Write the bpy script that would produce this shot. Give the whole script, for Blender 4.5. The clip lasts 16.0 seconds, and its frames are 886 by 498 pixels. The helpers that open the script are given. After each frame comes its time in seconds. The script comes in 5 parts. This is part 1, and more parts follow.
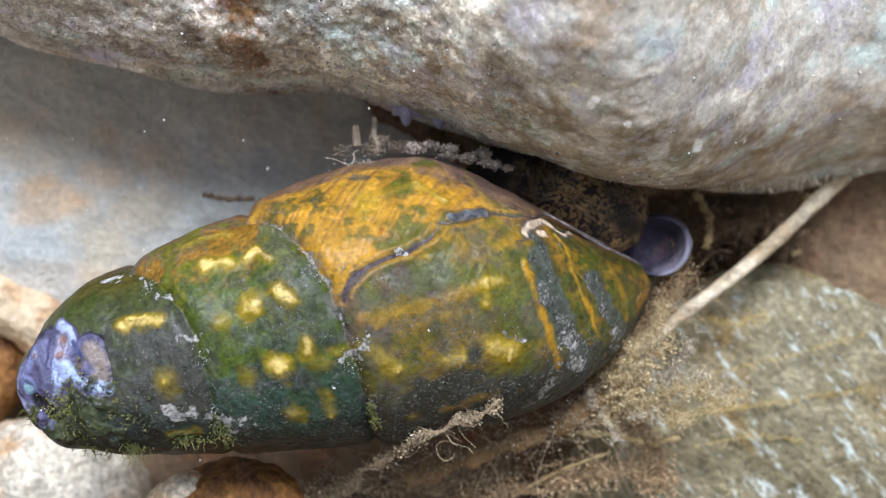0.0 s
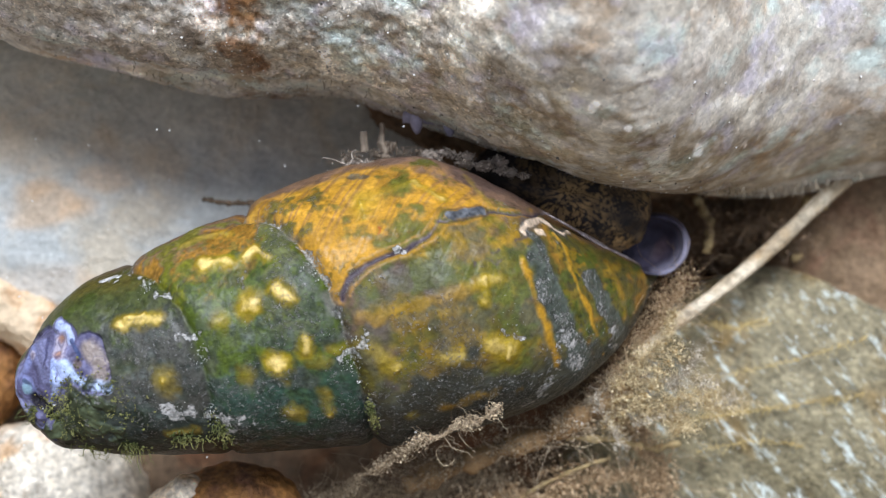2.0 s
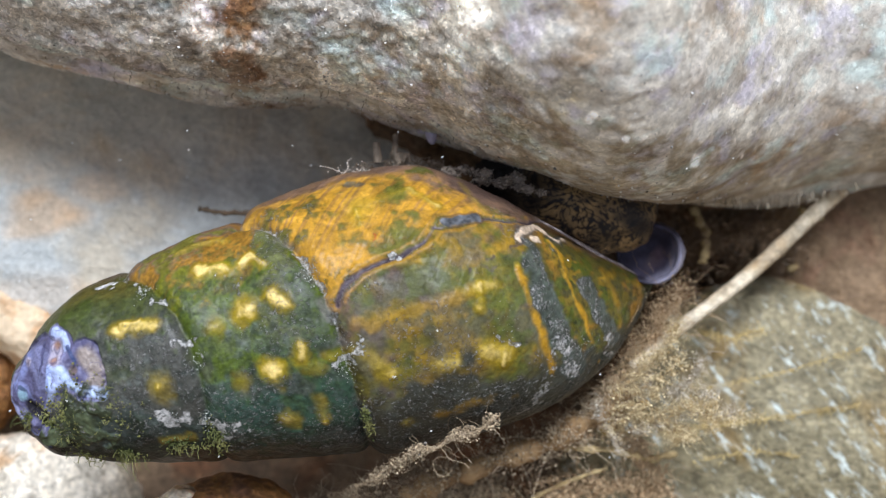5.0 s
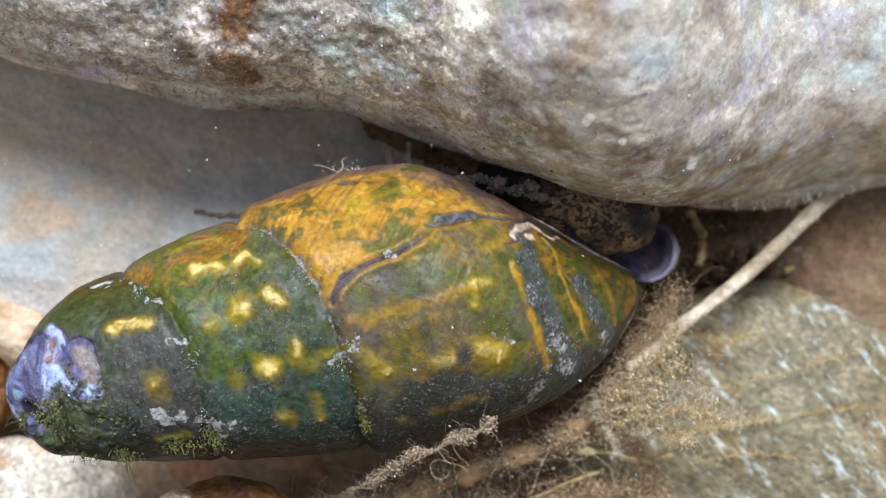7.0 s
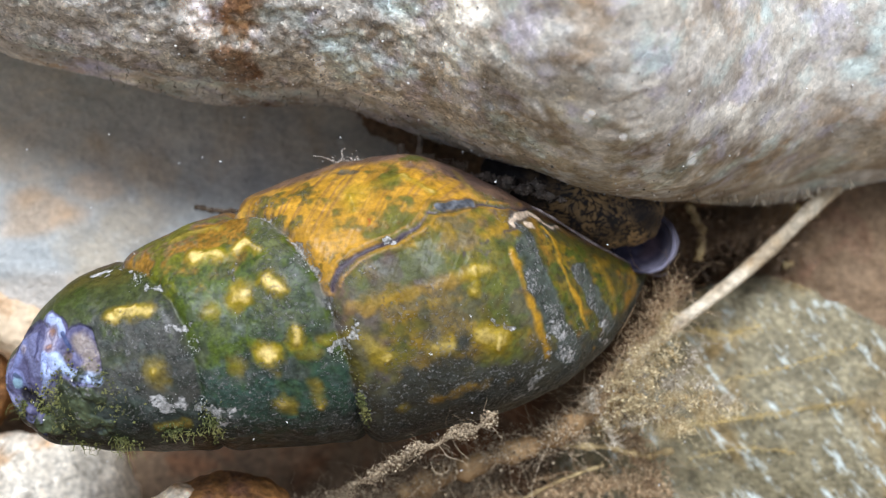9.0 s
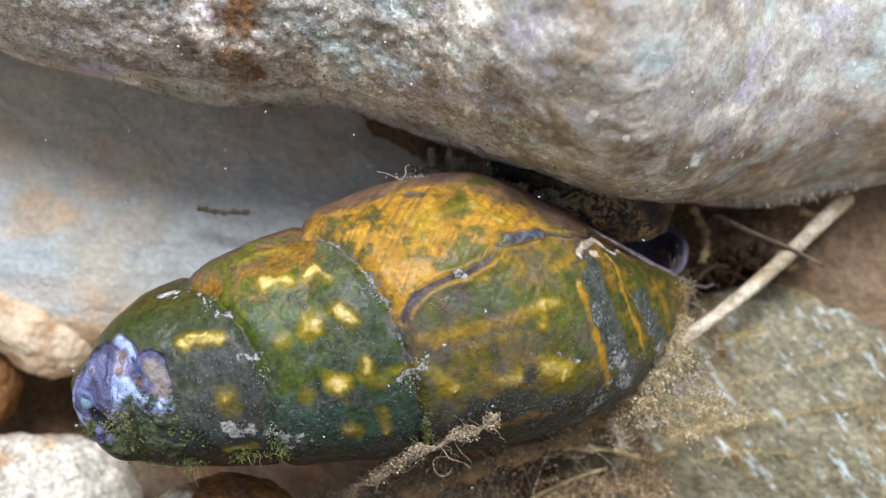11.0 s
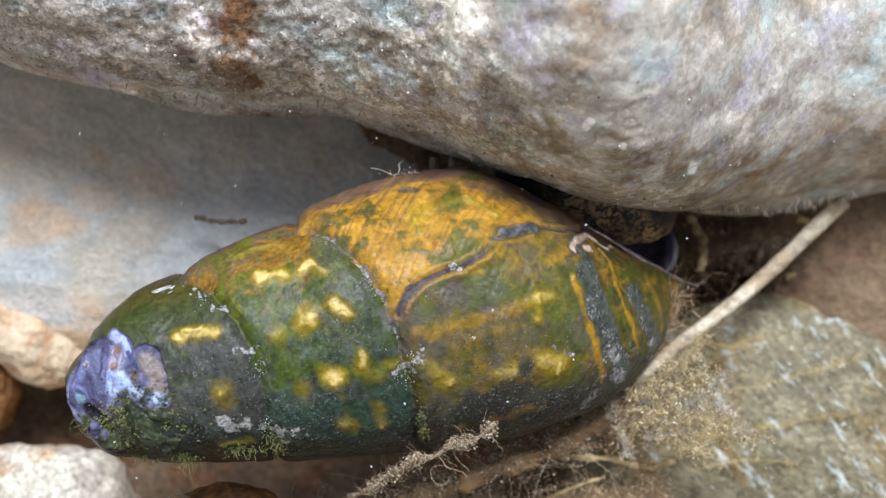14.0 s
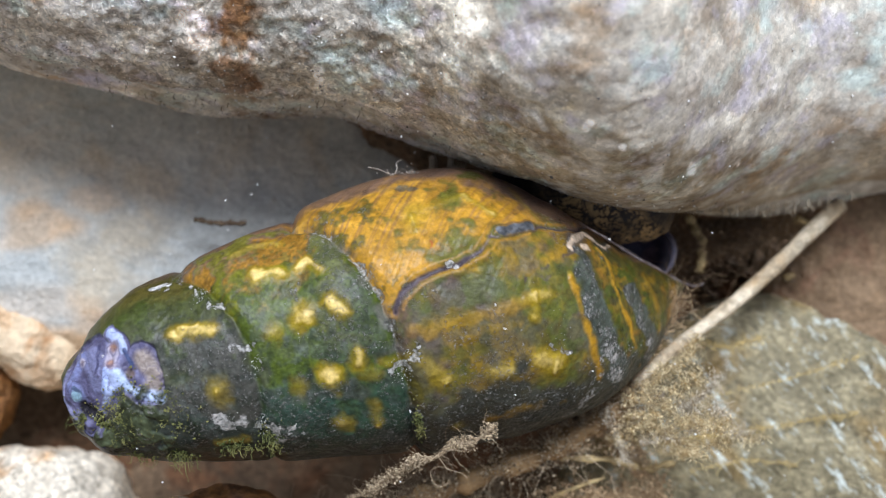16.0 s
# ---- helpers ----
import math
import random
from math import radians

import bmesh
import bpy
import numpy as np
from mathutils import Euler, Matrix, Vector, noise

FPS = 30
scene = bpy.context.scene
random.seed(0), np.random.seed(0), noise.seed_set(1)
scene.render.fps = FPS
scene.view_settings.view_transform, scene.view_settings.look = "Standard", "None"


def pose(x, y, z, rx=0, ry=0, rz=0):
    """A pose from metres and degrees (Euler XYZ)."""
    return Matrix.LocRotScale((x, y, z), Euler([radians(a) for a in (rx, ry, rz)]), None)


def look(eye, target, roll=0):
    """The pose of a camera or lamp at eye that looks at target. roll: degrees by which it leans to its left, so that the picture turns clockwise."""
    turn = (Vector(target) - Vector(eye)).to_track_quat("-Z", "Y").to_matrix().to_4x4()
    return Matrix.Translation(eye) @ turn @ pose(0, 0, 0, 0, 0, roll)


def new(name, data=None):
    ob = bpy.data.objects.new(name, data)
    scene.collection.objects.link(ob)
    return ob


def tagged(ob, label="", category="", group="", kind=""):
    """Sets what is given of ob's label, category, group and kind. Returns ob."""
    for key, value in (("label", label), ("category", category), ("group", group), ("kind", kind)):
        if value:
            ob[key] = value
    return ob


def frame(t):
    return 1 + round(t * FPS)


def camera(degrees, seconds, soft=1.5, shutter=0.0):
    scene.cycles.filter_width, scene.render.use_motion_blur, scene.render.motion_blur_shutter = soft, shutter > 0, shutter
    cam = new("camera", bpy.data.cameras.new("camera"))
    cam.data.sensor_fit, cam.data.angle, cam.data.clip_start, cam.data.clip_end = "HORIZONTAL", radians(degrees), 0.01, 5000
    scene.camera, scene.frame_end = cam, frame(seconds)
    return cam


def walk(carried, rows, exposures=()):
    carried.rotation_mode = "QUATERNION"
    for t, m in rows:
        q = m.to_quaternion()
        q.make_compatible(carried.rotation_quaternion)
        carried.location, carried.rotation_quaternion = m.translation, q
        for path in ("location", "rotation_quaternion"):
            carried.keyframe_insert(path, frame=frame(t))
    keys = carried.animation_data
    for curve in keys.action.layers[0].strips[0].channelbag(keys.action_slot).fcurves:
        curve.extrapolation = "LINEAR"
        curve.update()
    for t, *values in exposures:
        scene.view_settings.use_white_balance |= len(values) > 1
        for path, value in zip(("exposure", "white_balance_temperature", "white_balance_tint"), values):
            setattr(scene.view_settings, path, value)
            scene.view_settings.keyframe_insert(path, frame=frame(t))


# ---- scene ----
# A river snail on a stony stream bank under water, close up. Lengths are worked out in millimetres.
MM = 0.001
BANK = pose(0, 0, 0, 35)  # the bank's slope: x along it, y up the slope, z out of it

# ---- camera ----
cam = camera(40, 16.0, soft=1.2)
cam.data.dof.use_dof = True
cam.data.dof.focus_distance = 0.0708
cam.data.dof.aperture_fstop = 38.0
PATH = [
    (0, BANK @ pose(-0.00000, 0.00000, 0.07540, -0.00, -0.00, 0.00)),
    (0.5, BANK @ pose(0.00012, -0.00002, 0.07533, 0.03, 0.08, 0.16)),
    (1, BANK @ pose(-0.00001, 0.00003, 0.07539, 0.02, -0.02, 0.07)),
    (1.5, BANK @ pose(0.00015, 0.00002, 0.07527, 0.17, 0.05, 0.02)),
    (2, BANK @ pose(0.00001, -0.00000, 0.07526, 0.21, 0.01, 0.05)),
    (2.5, BANK @ pose(-0.00002, 0.00004, 0.07523, 0.19, 0.12, 0.14)),
    (3, BANK @ pose(-0.00014, 0.00008, 0.07522, 0.31, 0.07, 0.08)),
    (3.5, BANK @ pose(-0.00020, 0.00015, 0.07519, 0.43, -0.00, -0.01)),
    (4, BANK @ pose(-0.00026, 0.00005, 0.07520, 0.61, -0.15, 0.05)),
    (6.5, BANK @ pose(-0.00037, 0.00022, 0.07509, 0.61, -0.57, 0.04)),
    (7, BANK @ pose(-0.00044, 0.00022, 0.07510, 0.65, -0.63, -0.01)),
    (7.5, BANK @ pose(-0.00042, 0.00024, 0.07509, 0.42, -0.50, 0.09)),
    (8, BANK @ pose(-0.00057, 0.00028, 0.07512, 0.36, -0.62, 0.05)),
    (8.5, BANK @ pose(-0.00048, 0.00027, 0.07509, 0.39, -0.67, 0.09)),
    (9, BANK @ pose(-0.00065, 0.00021, 0.07523, 0.44, -0.77, -0.03)),
    (11.5, BANK @ pose(-0.00045, -0.00005, 0.07501, 0.81, -0.48, 0.10)),
    (12, BANK @ pose(-0.00057, -0.00023, 0.07505, 1.06, -0.66, 0.00)),
    (12.5, BANK @ pose(-0.00045, -0.00023, 0.07510, 1.20, -0.61, 0.05)),
    (13, BANK @ pose(-0.00045, -0.00009, 0.07505, 1.17, -0.61, -0.04)),
    (13.5, BANK @ pose(-0.00041, -0.00016, 0.07500, 1.23, -0.61, 0.01)),
    (14, BANK @ pose(-0.00033, -0.00015, 0.07499, 1.18, -0.53, -0.04)),
    (14.5, BANK @ pose(-0.00046, -0.00009, 0.07506, 1.04, -0.67, -0.12)),
    (15, BANK @ pose(-0.00048, -0.00018, 0.07503, 1.14, -0.67, -0.07)),
    (15.5, BANK @ pose(-0.00054, -0.00025, 0.07503, 1.25, -0.70, -0.09)),
    (16, BANK @ pose(-0.00046, -0.00010, 0.07502, 1.21, -0.65, -0.11)),
]
walk(cam, PATH, [(0, 0.02), (9, 0.02), (11.5, -0.03), (16, -0.05)])

# ---- light ----
SUN_WAY = (BANK.to_3x3() @ Vector((0.06, 0.60, 0.79))).normalized()  # towards the light
world = bpy.data.worlds.new("sky")
world.use_nodes = True
scene.world = world
sky = world.node_tree.nodes.new("ShaderNodeTexSky")
sky.sky_type = "NISHITA"
sky.sun_disc = False
sky.sun_elevation = math.asin(SUN_WAY.z)
sky.sun_rotation = math.atan2(SUN_WAY.x, SUN_WAY.y)
water = world.node_tree.nodes.new("ShaderNodeMix")  # the water takes the blue out of the skylight
water.data_type, water.blend_type = "RGBA", "MULTIPLY"
water.inputs[0].default_value = 1.0
water.inputs[7].default_value = (1.25, 1.0, 0.78, 1)
world.node_tree.links.new(sky.outputs[0], water.inputs[6])
world.node_tree.links.new(water.outputs[2], world.node_tree.nodes["Background"].inputs[0])
world.node_tree.nodes["Background"].inputs[1].default_value = 0.158
sun = new("sun", bpy.data.lights.new("sun", "SUN"))
sun.data.energy = 5.15
sun.data.angle = radians(25)
sun.data.color = (0.900, 0.980, 1.11)
sun.matrix_world = look(SUN_WAY * 2.0, (0, 0, 0))


# ---- materials ----
class Nodes:
    """A material with short ways to add nodes and to link them."""

    def __init__(self, name, rough=0.6):
        self.m = bpy.data.materials.new(name)
        self.m.use_nodes = True
        self.t = self.m.node_tree
        self.b = self.t.nodes["Principled BSDF"]
        self.b.inputs["Roughness"].default_value = rough
        self.b.inputs["Specular IOR Level"].default_value = 0.16  # under water things shine little
        self.co = self.t.nodes.new("ShaderNodeTexCoord").outputs["Object"]

    def put(self, socket, value):
        if isinstance(value, bpy.types.NodeSocket):
            self.t.links.new(value, socket)
        elif isinstance(value, tuple) and len(value) == 3 and socket.type == "RGBA":
            socket.default_value = (*value, 1)
        else:
            socket.default_value = value

    def mapping(self, scale, turn=(0, 0, 0), shift=(0, 0, 0), vec=None):
        n = self.t.nodes.new("ShaderNodeMapping")
        self.put(n.inputs["Vector"], vec or self.co)
        n.inputs["Scale"].default_value = scale
        n.inputs["Rotation"].default_value = [radians(a) for a in turn]
        n.inputs["Location"].default_value = shift
        return n.outputs[0]

    def noise(self, scale, detail=6, rough=0.6, vec=None, warp=0.0):
        n = self.t.nodes.new("ShaderNodeTexNoise")
        self.put(n.inputs["Vector"], vec or self.co)
        n.inputs["Scale"].default_value = scale
        n.inputs["Detail"].default_value = detail
        n.inputs["Roughness"].default_value = rough
        n.inputs["Distortion"].default_value = warp
        return n.outputs["Fac"]

    def cells(self, scale, vec=None, feature="F1"):
        n = self.t.nodes.new("ShaderNodeTexVoronoi")
        n.feature = feature
        self.put(n.inputs["Vector"], vec or self.co)
        n.inputs["Scale"].default_value = scale
        return n.outputs["Distance"]

    def crystals(self, scale, vec=None):
        """One random tone for each small grain."""
        n = self.t.nodes.new("ShaderNodeTexVoronoi")
        self.put(n.inputs["Vector"], vec or self.co)
        n.inputs["Scale"].default_value = scale
        split = self.t.nodes.new("ShaderNodeSeparateColor")
        self.put(split.inputs[0], n.outputs["Color"])
        return split.outputs[0]

    def ramp(self, fac, *stops):
        n = self.t.nodes.new("ShaderNodeValToRGB")
        self.put(n.inputs[0], fac)
        e = n.color_ramp.elements
        while len(e) < len(stops):
            e.new(0.5)
        for el, (p, c) in zip(e, stops):
            el.position = p
            el.color = (*c, 1) if isinstance(c, tuple) else (c, c, c, 1)
        return n.outputs[0]

    def mix(self, fac, a, b, how="MIX"):
        n = self.t.nodes.new("ShaderNodeMix")
        n.data_type, n.blend_type = "RGBA", how
        self.put(n.inputs[0], fac)
        self.put(n.inputs[6], a)
        self.put(n.inputs[7], b)
        return n.outputs[2]

    def math(self, how, a, b=0.5):
        n = self.t.nodes.new("ShaderNodeMath")
        n.operation = how
        self.put(n.inputs[0], a)
        self.put(n.inputs[1], b)
        return n.outputs[0]

    def attr(self, name):
        n = self.t.nodes.new("ShaderNodeAttribute")
        n.attribute_name = name
        return n.outputs["Color"]

    def bump(self, height, metres, strength=1.0, under=None):
        n = self.t.nodes.new("ShaderNodeBump")
        self.put(n.inputs["Strength"], strength)
        n.inputs["Distance"].default_value = metres
        self.put(n.inputs["Height"], height)
        if under:
            self.put(n.inputs["Normal"], under)
        return n.outputs[0]

    def done(self, colour=None, normal=None, rough=None):
        if colour is not None:
            self.put(self.b.inputs["Base Color"], colour)
        if normal is not None:
            self.put(self.b.inputs["Normal"], normal)
        if rough is not None:
            self.put(self.b.inputs["Roughness"], rough)
        return self.m


def boulder_material():
    """Weathered pale gneiss: whitish and grey mottling, brown and violet tints, dark pits."""
    k = Nodes("weathered_stone", 0.55)
    warp = k.t.nodes.new("ShaderNodeMix")  # grains with ragged outlines
    warp.data_type = "VECTOR"
    jitter = k.t.nodes.new("ShaderNodeTexNoise")
    k.put(jitter.inputs["Vector"], k.co)
    jitter.inputs["Scale"].default_value = 1800
    warp.inputs[0].default_value = 0.0007
    k.put(warp.inputs[4], k.co)
    k.put(warp.inputs[5], jitter.outputs["Color"])
    ragged = warp.outputs[1]
    lean = k.mapping((0.85, 1.05, 1.0), (0, 0, 30))
    big = k.noise(105, 4, 0.55, lean)
    mid = k.noise(480, 5, 0.6, lean)
    blot = k.noise(300, 3, 0.5, k.mapping((0.9, 1.05, 1), (0, 0, 20), (0.4, 0.2, 0.1)))
    fine = k.noise(2600, 4, 0.65)
    base = k.ramp(big, (0.3, (0.36, 0.30, 0.235)), (0.45, (0.48, 0.435, 0.37)), (0.58, (0.62, 0.59, 0.53)), (0.72, (0.56, 0.55, 0.53)))
    spots = k.ramp(mid, (0.33, (0.24, 0.205, 0.17)), (0.44, (0.43, 0.385, 0.33)), (0.54, (0.58, 0.55, 0.49)), (0.66, (0.80, 0.78, 0.74)))
    c = k.mix(0.62, base, spots)
    c = k.mix(k.ramp(blot, (0.36, 0.7), (0.48, 0.0)), c, (0.29, 0.235, 0.185))
    c = k.mix(k.ramp(blot, (0.55, 0.0), (0.68, 0.6)), c, (0.82, 0.78, 0.69))
    rust = k.ramp(k.noise(260, 4, 0.6, k.mapping((0.7, 1, 1), (0, 0, 0), (0.3, 0.1, 0))), (0.56, 0.0), (0.68, 0.65))
    c = k.mix(rust, c, (0.44, 0.30, 0.18))
    lilac = k.ramp(k.noise(380, 4, 0.6, k.mapping((0.8, 1, 1), (0, 0, 0), (0.7, 0.5, 0.2))), (0.53, 0.0), (0.66, 0.6))
    c = k.mix(lilac, c, (0.50, 0.47, 0.58))
    mint = k.ramp(k.noise(300, 4, 0.6, k.mapping((0.8, 1, 1), (0, 0, 0), (0.2, 0.9, 0.4))), (0.54, 0.0), (0.67, 0.65))
    c = k.mix(mint, c, (0.54, 0.66, 0.64))
    grit = k.attr("crust")
    tone = k.ramp(k.crystals(3400, ragged), (0.0, 0.25), (0.25, 0.75), (0.6, 1.05), (0.9, 1.25), (0.97, 1.9))
    c = k.mix(k.ramp(grit, (0.0, 0.22), (1.0, 0.45)), c, tone, "MULTIPLY")
    tone = k.ramp(k.crystals(7600, ragged), (0.0, 0.3), (0.3, 0.8), (0.7, 1.1), (0.93, 1.3), (0.98, 2.2))
    c = k.mix(k.ramp(grit, (0.0, 0.10), (1.0, 0.46)), c, tone, "MULTIPLY")
    tone = k.ramp(k.crystals(1050, ragged), (0.0, 0.5), (0.3, 0.9), (0.8, 1.1), (1.0, 1.4))
    c = k.mix(0.34, c, tone, "MULTIPLY")
    c = k.mix(k.ramp(grit, (0.0, 0.30), (1.0, 0.45)), c, k.ramp(fine, (0.33, 0.35), (0.46, 1.0), (0.62, 1.4)), "MULTIPLY")
    c = k.mix(1.0, c, k.attr("pigment"), "MULTIPLY")
    n = k.bump(mid, 0.0002, k.ramp(grit, (0.0, 0.12), (1.0, 0.4)))
    n = k.bump(fine, 0.00012, k.ramp(grit, (0.0, 0.15), (1.0, 0.7)), n)
    n = k.bump(k.noise(7000, 3, 0.6), 0.00006, k.ramp(grit, (0.0, 0.05), (1.0, 0.8)), n)
    return k.done(c, n, k.ramp(mid, (0.3, 0.65), (0.7, 0.38)))


def slab_material(name, low, high, stain, stain_scale, grain=(1, 1, 1), turn=(0, 0, 0), streak=0.0, rough=0.6, bite=0.8):
    """Smooth river stone: a mottled base of two colours, rusty stains, and streaks with painted glints where it is
    foliated.
    """
    k = Nodes(name, rough)
    along = k.mapping(grain, turn)
    big = k.noise(70, 5, 0.55, along, 0.4)
    mid = k.noise(420, 6, 0.65, along, 0.3)
    fine = k.noise(2200, 4, 0.7, along)
    c = k.mix(k.ramp(big, (0.35, 0.0), (0.65, 1.0)), low, high)
    c = k.mix(k.ramp(k.noise(stain_scale, 6, 0.6, k.mapping((1, 1, 1), (0, 0, 0), (0.11, 0.05, 0.3)), 0.7), (0.5, 0.0), (0.64, 0.95)), c, stain)
    c = k.mix(bite, c, k.ramp(mid, (0.3, 0.45), (0.5, 1.0), (0.7, 1.5)), "MULTIPLY")
    c = k.mix(bite * 0.8, c, k.ramp(fine, (0.35, 0.45), (0.65, 1.5)), "MULTIPLY")
    c = k.mix(bite * 0.55, c, k.ramp(k.crystals(3200), (0.0, 0.35), (0.3, 0.85), (0.8, 1.15), (1.0, 1.7)), "MULTIPLY")
    c = k.mix(1.0, c, k.attr("pigment"), "MULTIPLY")
    if streak:
        # pale colour for the streaks, and for the glints on them
        s = k.ramp(k.noise(700, 6, 0.72, k.mapping((0.42, 1.5, 1), vec=k.mapping((1, 1, 1), turn))), (0.56, 0.0), (0.66, streak))
        c = k.mix(s, c, (0.60, 0.66, 0.62))
        s = k.ramp(k.noise(1900, 3, 0.6, k.mapping((0.7, 1.2, 1), vec=k.mapping((1, 1, 1), turn))), (0.66, 0.0), (0.72, streak))
        c = k.mix(s, c, (0.62, 0.66, 0.62))
    n = k.bump(mid, 0.0004)
    n = k.bump(fine, 0.00018, 1.0, n)
    return k.done(c, n)


def pigment_material(name, rough=0.3, grain=1600.0, relief=0.00012, coat=0.0, spread=0.45, crusty=False):
    """A surface whose pigments are laid down on the mesh, with fine grain over them."""
    k = Nodes(name, rough)
    fine = k.noise(grain, 5, 0.7)
    mid = k.noise(grain * 0.3, 5, 0.65)
    f = k.ramp(k.math("ADD", k.attr("crust"), 1.0), (0.0, 0.12), (1.0, spread)) if crusty else spread  # the bare core is smooth
    c = k.mix(f, k.attr("pigment"), k.ramp(fine, (0.3, 0.35), (0.5, 1.0), (0.7, 1.6)), "MULTIPLY")
    c = k.mix(f, c, k.ramp(mid, (0.3, 0.35), (0.5, 1.0), (0.7, 1.6)), "MULTIPLY")
    if crusty:
        crumbs = k.math("ADD", k.attr("crust"), k.noise(5200, 4, 0.75))
        f = k.ramp(crumbs, (0.82, 0.0), (1.0, 0.85))
        c = k.mix(f, c, k.ramp(k.noise(3900, 3, 0.6), (0.35, (0.11, 0.115, 0.105)), (0.62, (0.56, 0.54, 0.52))))
    n = k.bump(fine, relief)
    if crusty:
        n = k.bump(f, 0.00008, 1.0, n)
    n = k.bump(mid, relief * 2, 0.6, n)
    k.b.inputs["Coat Weight"].default_value = coat
    k.b.inputs["Coat Roughness"].default_value = 0.28
    return k.done(c, n, k.ramp(mid, (0.3, rough * 0.7), (0.7, rough * 1.5)))


def fibre_material(name, a, b, rough=0.6, grain=1200.0, spread=0.6):
    k = Nodes(name, rough)
    c = k.mix(k.ramp(k.noise(grain * 0.35, 4, 0.6), (0.35, 0.0), (0.65, 1.0)), a, b)
    fine = k.noise(grain, 4, 0.7)
    c = k.mix(spread, c, k.ramp(fine, (0.3, 0.4), (0.5, 1.0), (0.7, 1.6)), "MULTIPLY")
    return k.done(c, k.bump(fine, 0.0002))


def grain_material(name, a, b, shine=0.35):
    """Silt and sand grains: every grain has a tone of its own."""
    k = Nodes(name, shine)
    n = k.t.nodes.new("ShaderNodeNewGeometry")
    c = k.ramp(n.outputs["Random Per Island"], (0.0, a), (0.75, b), (0.95, tuple(min(1.0, 1.5 * v) for v in b)))
    return k.done(c)


STONE = boulder_material()
SLAB = slab_material("pale_river_stone", (0.40, 0.43, 0.425), (0.53, 0.545, 0.53), (0.56, 0.50, 0.40), 85, rough=0.65, bite=0.24)
SCHIST = slab_material("green_grey_schist", (0.160, 0.134, 0.076), (0.255, 0.222, 0.142), (0.25, 0.17, 0.07), 130, (0.8, 1.2, 1), (0, 0, 24), 0.95, 0.45, 0.75)
BROWN_STONE = slab_material("brown_stone", (0.175, 0.115, 0.068), (0.275, 0.185, 0.11), (0.22, 0.115, 0.072), 140, bite=0.4)
PALE_PEBBLE = slab_material("cream_pebble", (0.55, 0.48, 0.38), (0.75, 0.70, 0.60), (0.55, 0.30, 0.12), 160)
WARM_PEBBLE = slab_material("warm_cream_pebble", (0.80, 0.66, 0.48), (0.92, 0.84, 0.70), (0.66, 0.38, 0.16), 190)
RUST_PEBBLE = slab_material("rusty_pebble", (0.22, 0.10, 0.03), (0.45, 0.22, 0.08), (0.15, 0.07, 0.04), 190)
TAN_PEBBLE = slab_material("tan_pebble", (0.66, 0.49, 0.31), (0.82, 0.68, 0.50), (0.52, 0.28, 0.13), 190, bite=0.22)
MUD = slab_material("brown_silt", (0.10, 0.066, 0.042), (0.19, 0.13, 0.08), (0.15, 0.07, 0.035), 160, rough=0.85)
SHELL = pigment_material("shell_surface", 0.36, 3000.0, 0.00007, 0.12, 0.45, True)
SKIN = pigment_material("snail_skin", 0.5, 1500.0, 0.00006, 0.08, 0.35)
SILT = grain_material("silt_grains", (0.13, 0.085, 0.05), (0.44, 0.35, 0.235))
GREY_SILT = grain_material("grey_silt_grains", (0.085, 0.066, 0.05), (0.33, 0.28, 0.235))
OCHRE_SILT = grain_material("ochre_silt_grains", (0.20, 0.115, 0.055), (0.52, 0.38, 0.23))
YELLOW_SILT = grain_material("yellow_ochre_silt", (0.30, 0.20, 0.06), (0.55, 0.42, 0.18))
FLUFF = grain_material("pale_ochre_fluff", (0.30, 0.19, 0.065), (0.60, 0.50, 0.31))
PALE_SILT = grain_material("pale_silt_crumbs", (0.26, 0.20, 0.13), (0.55, 0.49, 0.39), 0.25)
DARK_SILT = grain_material("dark_brown_silt", (0.06, 0.04, 0.025), (0.20, 0.135, 0.085))
CRUST = grain_material("pale_crust", (0.13, 0.14, 0.12), (0.42, 0.43, 0.40), 0.5)
GRIT = grain_material("loose_sand", (0.10, 0.09, 0.08), (0.62, 0.60, 0.57), 0.25)
MOSS = fibre_material("green_algae", (0.05, 0.07, 0.022), (0.22, 0.21, 0.075))
ROOT = fibre_material("ochre_rootlet", (0.34, 0.24, 0.11), (0.56, 0.43, 0.22))
STRAW = fibre_material("pale_straw", (0.28, 0.20, 0.115), (0.60, 0.52, 0.39), 0.55, 1100.0, 0.85)
STRAW_NODE = fibre_material("brown_straw_node", (0.24, 0.14, 0.06), (0.48, 0.34, 0.19))
DRAB = fibre_material("drab_silted_wood", (0.12, 0.09, 0.065), (0.32, 0.26, 0.20))
BARK = fibre_material("dark_twig_bark", (0.06, 0.045, 0.03), (0.17, 0.12, 0.08))
BROWN_ROOT = fibre_material("brown_root", (0.22, 0.13, 0.06), (0.40, 0.26, 0.13))
EDGE_ALGAE = fibre_material("brownish_algae", (0.14, 0.11, 0.07), (0.34, 0.29, 0.22))
SPECK = fibre_material("pale_speck", (0.6, 0.6, 0.58), (0.8, 0.8, 0.78))


# ---- shapes ----
def hash3(i, j, k):
    h = (i * 374761393 + j * 668265263 + k * 1274126177) & 0xFFFFFFFF
    h = ((h ^ (h >> 13)) * 1274126177) & 0xFFFFFFFF
    return ((h ^ (h >> 16)) & 0xFFFF) / 32767.5 - 1.0


